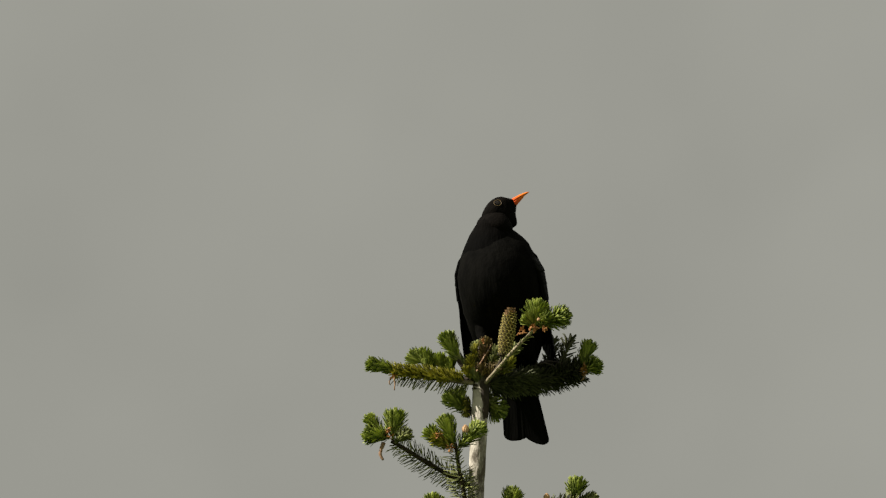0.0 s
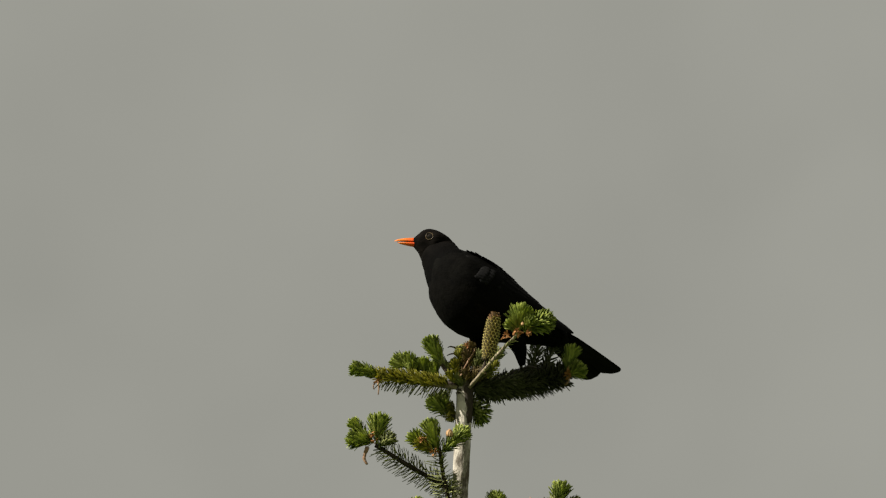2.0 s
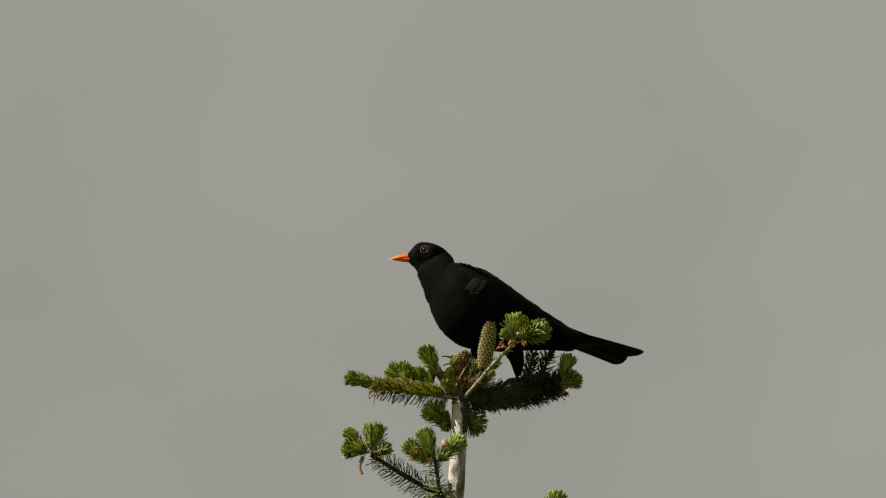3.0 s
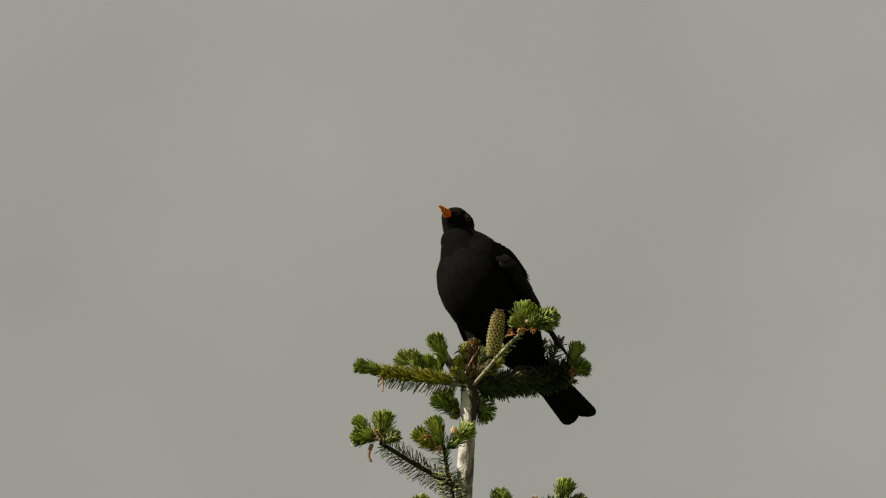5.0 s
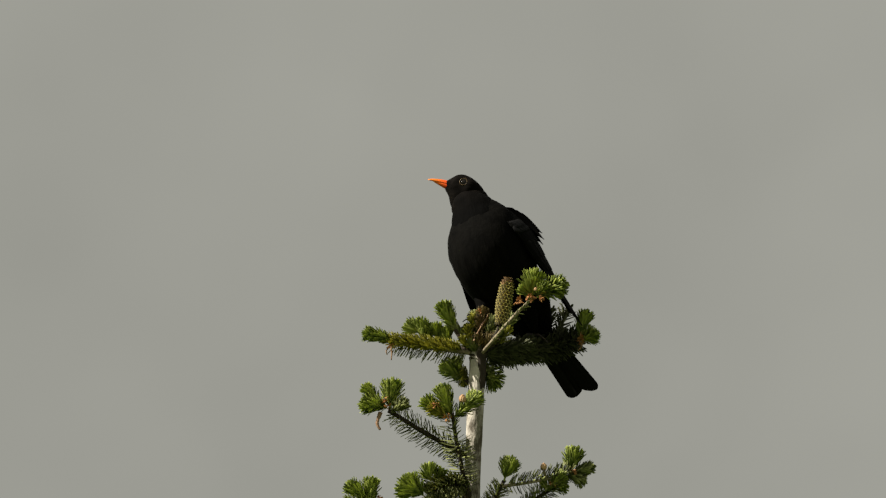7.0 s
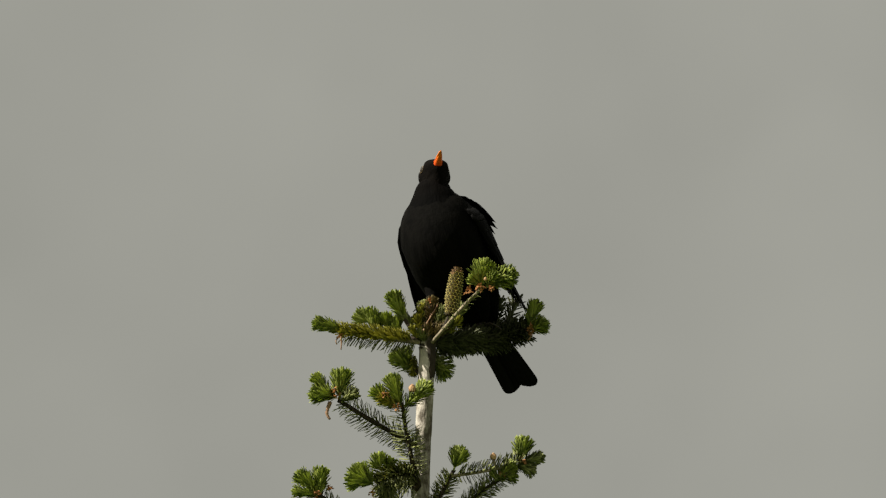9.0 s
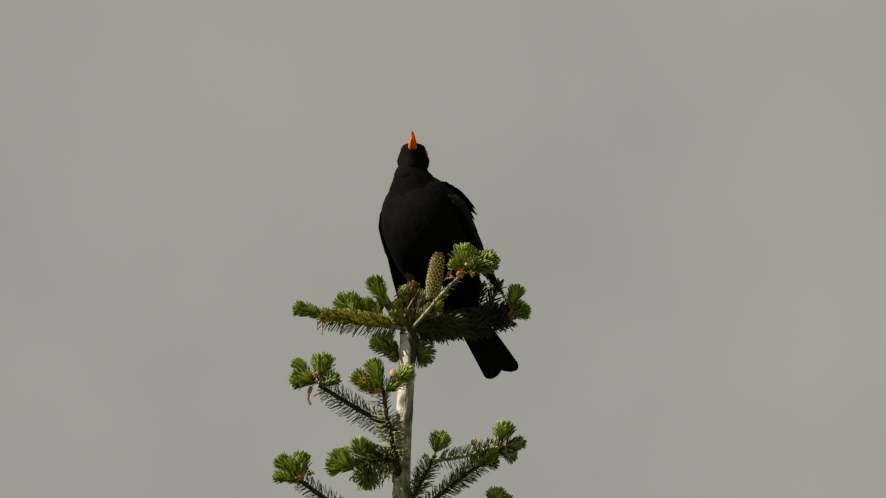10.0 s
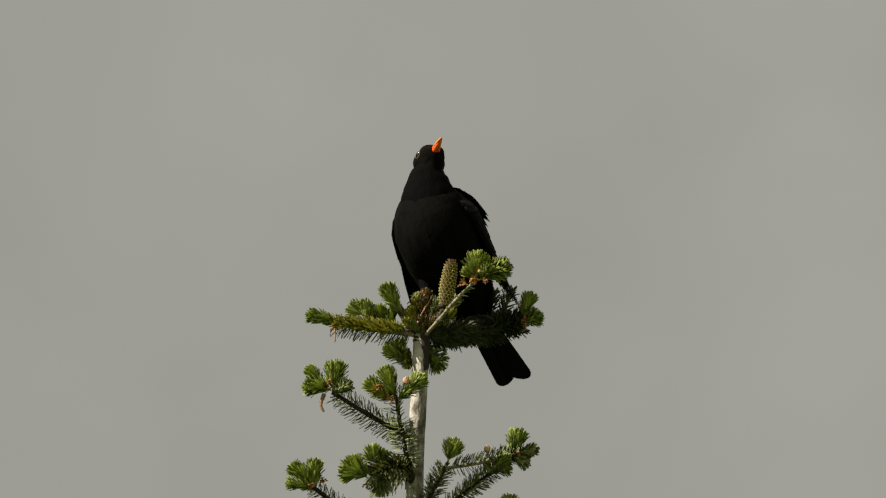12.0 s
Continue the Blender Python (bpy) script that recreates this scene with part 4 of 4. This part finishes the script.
# tail: a fan of twelve feathers, from its root at the rump
v, f = loft([(6, 0, 3, 8), (0, 0, 7, 14), (-14, 0, 6, 14.5), (-30, 0, 3.5, 14), (-40, 0, 1.2, 12)], 14)
tail = mesh_object("tail", v, f, QUILL, bird)
for i in range(12):
    g = (i - 5.5) / 5.5
    fv, ff = feather(80 + 2 * g - 7 * (1 - abs(g)) ** 1.5 - 0.5 * max(0.0, abs(g) - 0.7) / 0.3, 15, 0.05, 0.07, 16)
    fe = mesh_object("tail_feather", fv, ff, QUILL, tail, smooth=False)
    fe.matrix_basis = pose(-2 * MM, 8.6 * g * MM, (1.6 * (1 - abs(g)) + 0.25 * (i % 2)) * MM, 0, 0, 5.5 * -g)


def leg(side):
    """Feathered thigh, thin shank and four gripping toes; the origin is at the foot, +Z runs up to the hip."""
    s = Soup()
    tube(s, curve_points([Vector((0, 0, 2)) * MM, Vector((-3, 0, 16)) * MM, Vector((-7, 0, 30)) * MM], 4), 1.5 * MM, 1.7 * MM, 8)
    lg = s.done("leg", LEG_SKIN, bird)
    th = Soup()
    tube(th, curve_points([Vector((-2, 0, 6)) * MM, Vector((-4, 0, 26)) * MM, Vector((4, 0, 54)) * MM], 5), 3.2 * MM, 13 * MM, 12)
    th.done("thigh", PLUME, lg)
    for a, ln in ((-28, 15), (0, 19), (28, 15), (180, 14)):
        w = Vector((math.cos(radians(a)), math.sin(radians(a)), 0))
        t = Soup()
        tube(t, curve_points([Vector((0, 0, 2)) * MM, (w * ln * 0.5 + Vector((0, 0, 2.6))) * MM, (w * ln + Vector((0, 0, -2))) * MM, (w * (ln + 3) + Vector((0, 0, -6))) * MM], 3), 1.3 * MM, 0.4 * MM, 6)
        t.done("toe", LEG_SKIN, lg)
    return lg


leg_left, leg_right = leg(1), leg(-1)

# ---- how the bird moves ----
PERCH = 28.0


def stance(a, b, yaw, pitch, lean=0.0, d=PERCH):
    """The body: its middle in plan units; yaw 0 faces the camera, 90 faces left; pitch raises the breast; lean tips the head to the left."""
    return Matrix.Translation(at(a, b, d)) @ pose(0, 0, 0, 0, -lean, 0) @ pose(0, 0, 0, 0, 0, -90 - yaw) @ pose(0, 0, 0, 0, -pitch, 0)


def gaze(a, b, d, right, up, near, lean=0.0):
    """The head: its middle in plan units and the way of the bill, as seen by the camera."""
    way = Vector((right, -near * math.cos(RISE) - up * math.sin(RISE), up * math.cos(RISE) - near * math.sin(RISE))).normalized()
    side = Vector((0, 0, 1)).cross(way).normalized()
    m = Matrix((way, side, way.cross(side))).transposed().to_4x4()
    return Matrix.Translation(at(a, b, d)) @ m @ pose(0, 0, 0, lean, 0, 0)


# seconds; body a, b, yaw, pitch, lean; head a, b, d; bill right, up, near; gape; tail pitch, yaw, roll; wing droop
ACTS = [
    (0, 45, 176, 15, 60, 0, 36, 314, -7, 53, 46, -15, 1, 5, -0.5, -12, 3),
    (0.5, 45, 176, 15, 60, 0, 39, 315, -7, 53, 46, -15, 1, 5, -0.5, -12, 3),
    (1, 46, 176, 15, 60, 0, 43, 315, -7, 53, 46, -15, 1, 5, -0.5, -12, 3),
    (1.3, 45, 176, 15, 60, 0, 42, 315, -7, 53, 46, -15, 1, 5, -0.5, -12, 3),
    (1.5, 45, 176, 18, 60, 0, 25, 313, -13, -7, 57, 44, 6, 4, -3, -8, 0),
    (1.6, 46, 176, 22, 57, 0, 2, 307, -7, -40, 42, 38, 6, 2, -3, 2, 0),
    (1.7, 44, 176, 28, 50, 0, -11, 308, -1, -48, 34, 38, 10, 2, -3, 2, 0),
    (1.8, 46, 177, 42, 38, 0, -31, 287, 13, -70, 20, 14, 16, 2, 8, 2, 3),
    (1.9, 44, 175, 50, 31, 0, -43, 278, 21, -72, 15, -2, 12, 2, 8, 2, -4),
    (2, 45, 173, 57, 24, 0, -49, 269, 25, -71, 13, -4, 8, 2, 10, 10, -4),
    (2.1, 49, 173, 67, 21, 0, -45, 272, 27, -72, 5, -3, 6, 9, 8, 10, -4),
    (2.3, 56, 173, 73, 21, 0, -50, 266, 27, -72, 1, -2, 22, 13, 11, 10, -4),
    (2.5, 56, 173, 73, 20, 0, -55, 261, 27, -72, -3, -1, 16, 13, 11, 10, -4),
    (2.7, 58, 172, 73, 21, 0, -55, 261, 27, -70, -3, 1, 4, 12, 10, 10, -4),
    (4.3, 44, 177, 50, 45, 5, -13, 296, 3, -34, 40, 50, 2, 33, 3, -4, 3),
    (4.6, 43, 177, 46, 50, 5, -17, 297, 3, -33, 40, 50, 2, 30, 1.5, -5, 5),
    (5, 41, 176, 42, 56, 5, -15, 300, 1, -33, 40, 50, 2, 9, -11, -4, 6),
    (5.5, 41, 176, 40, 57, 5, -19, 299.5, 1, -32, 40, 51, 2, 7, -15, -3, 6),
    (5.8, 41, 176, 40, 57, 5, -19, 299.5, 1, -32, 40, 51, 2, 7, -15, -3, 6),
    (6, 41, 176, 40, 57, 5, -19, 303, 7, -67, 27, 1, 1, 7, -17, -4, 8),
    (6.5, 44, 176, 38, 57, 5, -15, 302, 7, -67, 27, -1, 1, 4, -14.5, -12, 8),
    (8.5, 44, 176, 34, 58, 5, -19, 305, 7, -67, 26, 2, 1, 0, -13, -16, 8),
    (8.7, 44, 176, 34, 58, 5, -17, 305, 7, -65, 28, 6, 1, 0, -13, -16, 8),
    (8.8, 45, 176, 26, 58, 7, 5, 305, -3, -38, 44, 42, 1, -4, -16, -18, 7.5),
    (8.9, 45, 176, 26, 58, 7, 16, 307, -9, 12, 52, 48, 1, -4, -16, -18, 7.5),
    (9, 45, 176, 26, 58, 7, 19, 309, -9, 10, 52, 48, 1, -4, -16, -18, 7.5),
    (9.5, 45, 176, 26, 58, 7, 20, 310.5, -9, 16, 51, 48, 1, -4, -16, -18, 7.5),
    (9.6, 45, 176, 26, 58, 7, 15, 311, -9, 15, 53, 47, 18, -4, -16, -18, 6),
    (9.8, 45, 176, 26, 58, 7, 13, 311, -11, 0, 58, 42, 18, -4, -16, -18, 6),
    (10.5, 45, 176, 26, 58, 7, 19, 311.5, -11, -5, 59, 41, 18, -4, -16, -18, 6),
    (10.8, 47, 176, 26, 58, 7, 21, 311.5, -11, -5, 59, 41, 18, -4, -16, -18, 6),
    (10.9, 47, 176, 26, 58, 7, 20, 312, -9, 43, 53, -18, 30, -4, -16, -18, 6),
    (11, 47, 176, 26, 58, 7, 19, 312, -9, 44, 52, -25, 40, -4, -16, -18, 6),
    (11.2, 47, 176, 26, 58, 7, 19, 312, -9, 44, 52, -25, 4, -4, -16, -18, 6),
    (11.5, 45, 176, 26, 58, 7, 20, 317, -9, 17, 50, 49, 1, -4, -15.4, -18, 6),
    (12, 45, 176, 26, 58, 7, 21, 321, -9, 20, 49.5, 48, 1, -4, -15.4, -18, 6),
]
# seconds and how far the breeze lifts the shoulder feathers
BREEZE = [(0, 0.0), (0.5, 0.05), (0.7, 0.6), (1.0, 0.3), (1.3, 0.0), (2.7, 0.0), (4.3, 0.1), (5.2, 0.15), (5.9, 0.3), (6.4, 0.3), (6.6, 0.45), (7.2, 0.3),
          (8.4, 0.5), (9.0, 0.35), (9.3, 0.5), (9.5, 1.0), (9.7, 0.7), (9.9, 0.35), (10.3, 0.25), (10.7, 0.35), (11.0, 0.35), (11.4, 0.35), (12.0, 0.3)]
# seconds and how far the head rolls about the bill, in degrees
ROLL = [(0, -10), (1.3, -10), (1.5, -14), (1.9, -3), (2.7, -4), (4.3, -4), (5, -6), (5.5, 1), (5.8, 1), (6.0, -4), (6.5, -2), (8.7, -8), (9.0, 3), (9.5, 6), (9.8, -5), (10.8, -2), (11.0, -20), (11.2, -20), (11.5, 3), (12, 4)]
# seconds and how far the left shoulder is shrugged up
SHRUG = [(0, -0.9), (1.3, -0.9), (1.5, -1.3), (1.7, -0.6), (2.0, 0.0), (2.7, 0.0), (4.3, -0.8), (5.5, -0.9), (6.0, -0.4), (6.7, -0.3), (8.4, 0.0), (9.0, 0.0), (10.5, -0.1), (11.0, 0.1), (12, 0.1)]
# seconds and how far the foot of the neck is drawn to the left, in millimetres
NECK_SHIFT = [(0, -4.6), (1.3, -4.6), (1.6, 0.0), (2.0, 0.0), (2.5, -0.8), (2.7, -0.8), (4.3, 0.0), (8.7, 0.4), (9.0, 0.5), (9.5, 1.8), (9.9, -0.5), (10.8, -0.7), (11.0, -4.0), (11.2, -4.0), (11.5, -2.0), (12, 0.6)]
FOOT_L, FOOT_R = at(108, 42, 66), at(10, 66, 12)
FINE = [i / 10 for i in range(0, 121)]


def between(rows, t):
    """Values of a table at t, eased between its rows."""
    if t <= rows[0][0]:
        return rows[0][1:]
    for p, q in zip(rows, rows[1:]):
        if t <= q[0]:
            f = (t - p[0]) / (q[0] - p[0])
            f = f * f * (3 - 2 * f)
            return [a + (b - a) * f for a, b in zip(p[1:], q[1:])]
    return list(rows[-1][1:])


def motions():
    """Key the bird and the parts that turn on it."""
    keys = {k: [] for k in ("bird", "neck", "throat", "head", "lower", "tail", "wl", "wr", "ll", "lr")}
    for t in FINE:
        a, b, yaw, pitch, lean, ha, hb, hd, br, bu, bn, gape, tp, ty, tr, droop = between(ACTS, t)
        body_m = stance(a, b, yaw, pitch, lean)
        inv = body_m.inverted()
        head_m = gaze(ha, hb, hd, br, bu, bn, between(ROLL, t)[0])
        keys["bird"].append((t, body_m))
        keys["head"].append((t, inv @ head_m))
        root = Vector((29, between(NECK_SHIFT, t)[0], -3)) * MM
        h = (inv @ head_m) @ (Vector((-6, 0, -2)) * MM)
        way = (h - root).normalized()
        side = Vector((0, 1, 0))
        side = (side - way * side.dot(way)).normalized()
        turn = Matrix((way, side, way.cross(side))).transposed().to_4x4()
        keys["neck"].append((t, Matrix.Translation(h) @ turn))
        half = turn.to_quaternion().slerp((inv @ head_m).to_quaternion(), 0.5)
        keys["throat"].append((t, Matrix.Translation(h) @ half.to_matrix().to_4x4()))
        keys["lower"].append((t, Matrix.Translation(Vector((13.5, 0, -2.4)) * MM) @ pose(0, 0, 0, 0, gape, 0)))
        keys["tail"].append((t, Matrix.Translation(Vector((-70, 0, 9)) * MM) @ pose(0, 0, 0, 0, tp, ty) @ pose(0, 0, 0, tr)))
        up = between(SHRUG, t)[0]
        for k, sd in (("wl", 1), ("wr", -1)):
            keys[k].append((t, Matrix.Translation(Vector((40 + (4 * up if sd > 0 else 0), sd * 28, 8 + (1.5 * up if sd > 0 else 0))) * MM) @ pose(0, 0, 0, 0, 0, -sd * (droop if sd > 0 else 1.5 * min(droop, 6)))))
        for k, sd, foot in (("ll", 1, FOOT_L), ("lr", -1, FOOT_R)):
            hip = body_m @ (Vector((-14, sd * 18, -14)) * MM)
            up = (hip - foot).normalized()
            fw = body_m.to_3x3() @ Vector((1, 0, 0))
            fw = (fw - up * fw.dot(up)).normalized()
            keys[k].append((t, inv @ Matrix.Translation(foot) @ Matrix((fw, up.cross(fw), up)).transposed().to_4x4()))
    for k, ob in (("bird", bird), ("neck", neck), ("throat", throat), ("head", head), ("lower", lower), ("tail", tail), ("wl", wing_left), ("wr", wing_right), ("ll", leg_left), ("lr", leg_right)):
        walk(ob, keys[k])
    for ob, row in zip(scapulars, RUFFLED):
        walk(ob, [(t, ruffle(row, between(BREEZE, t)[0])) for t in FINE])


motions()
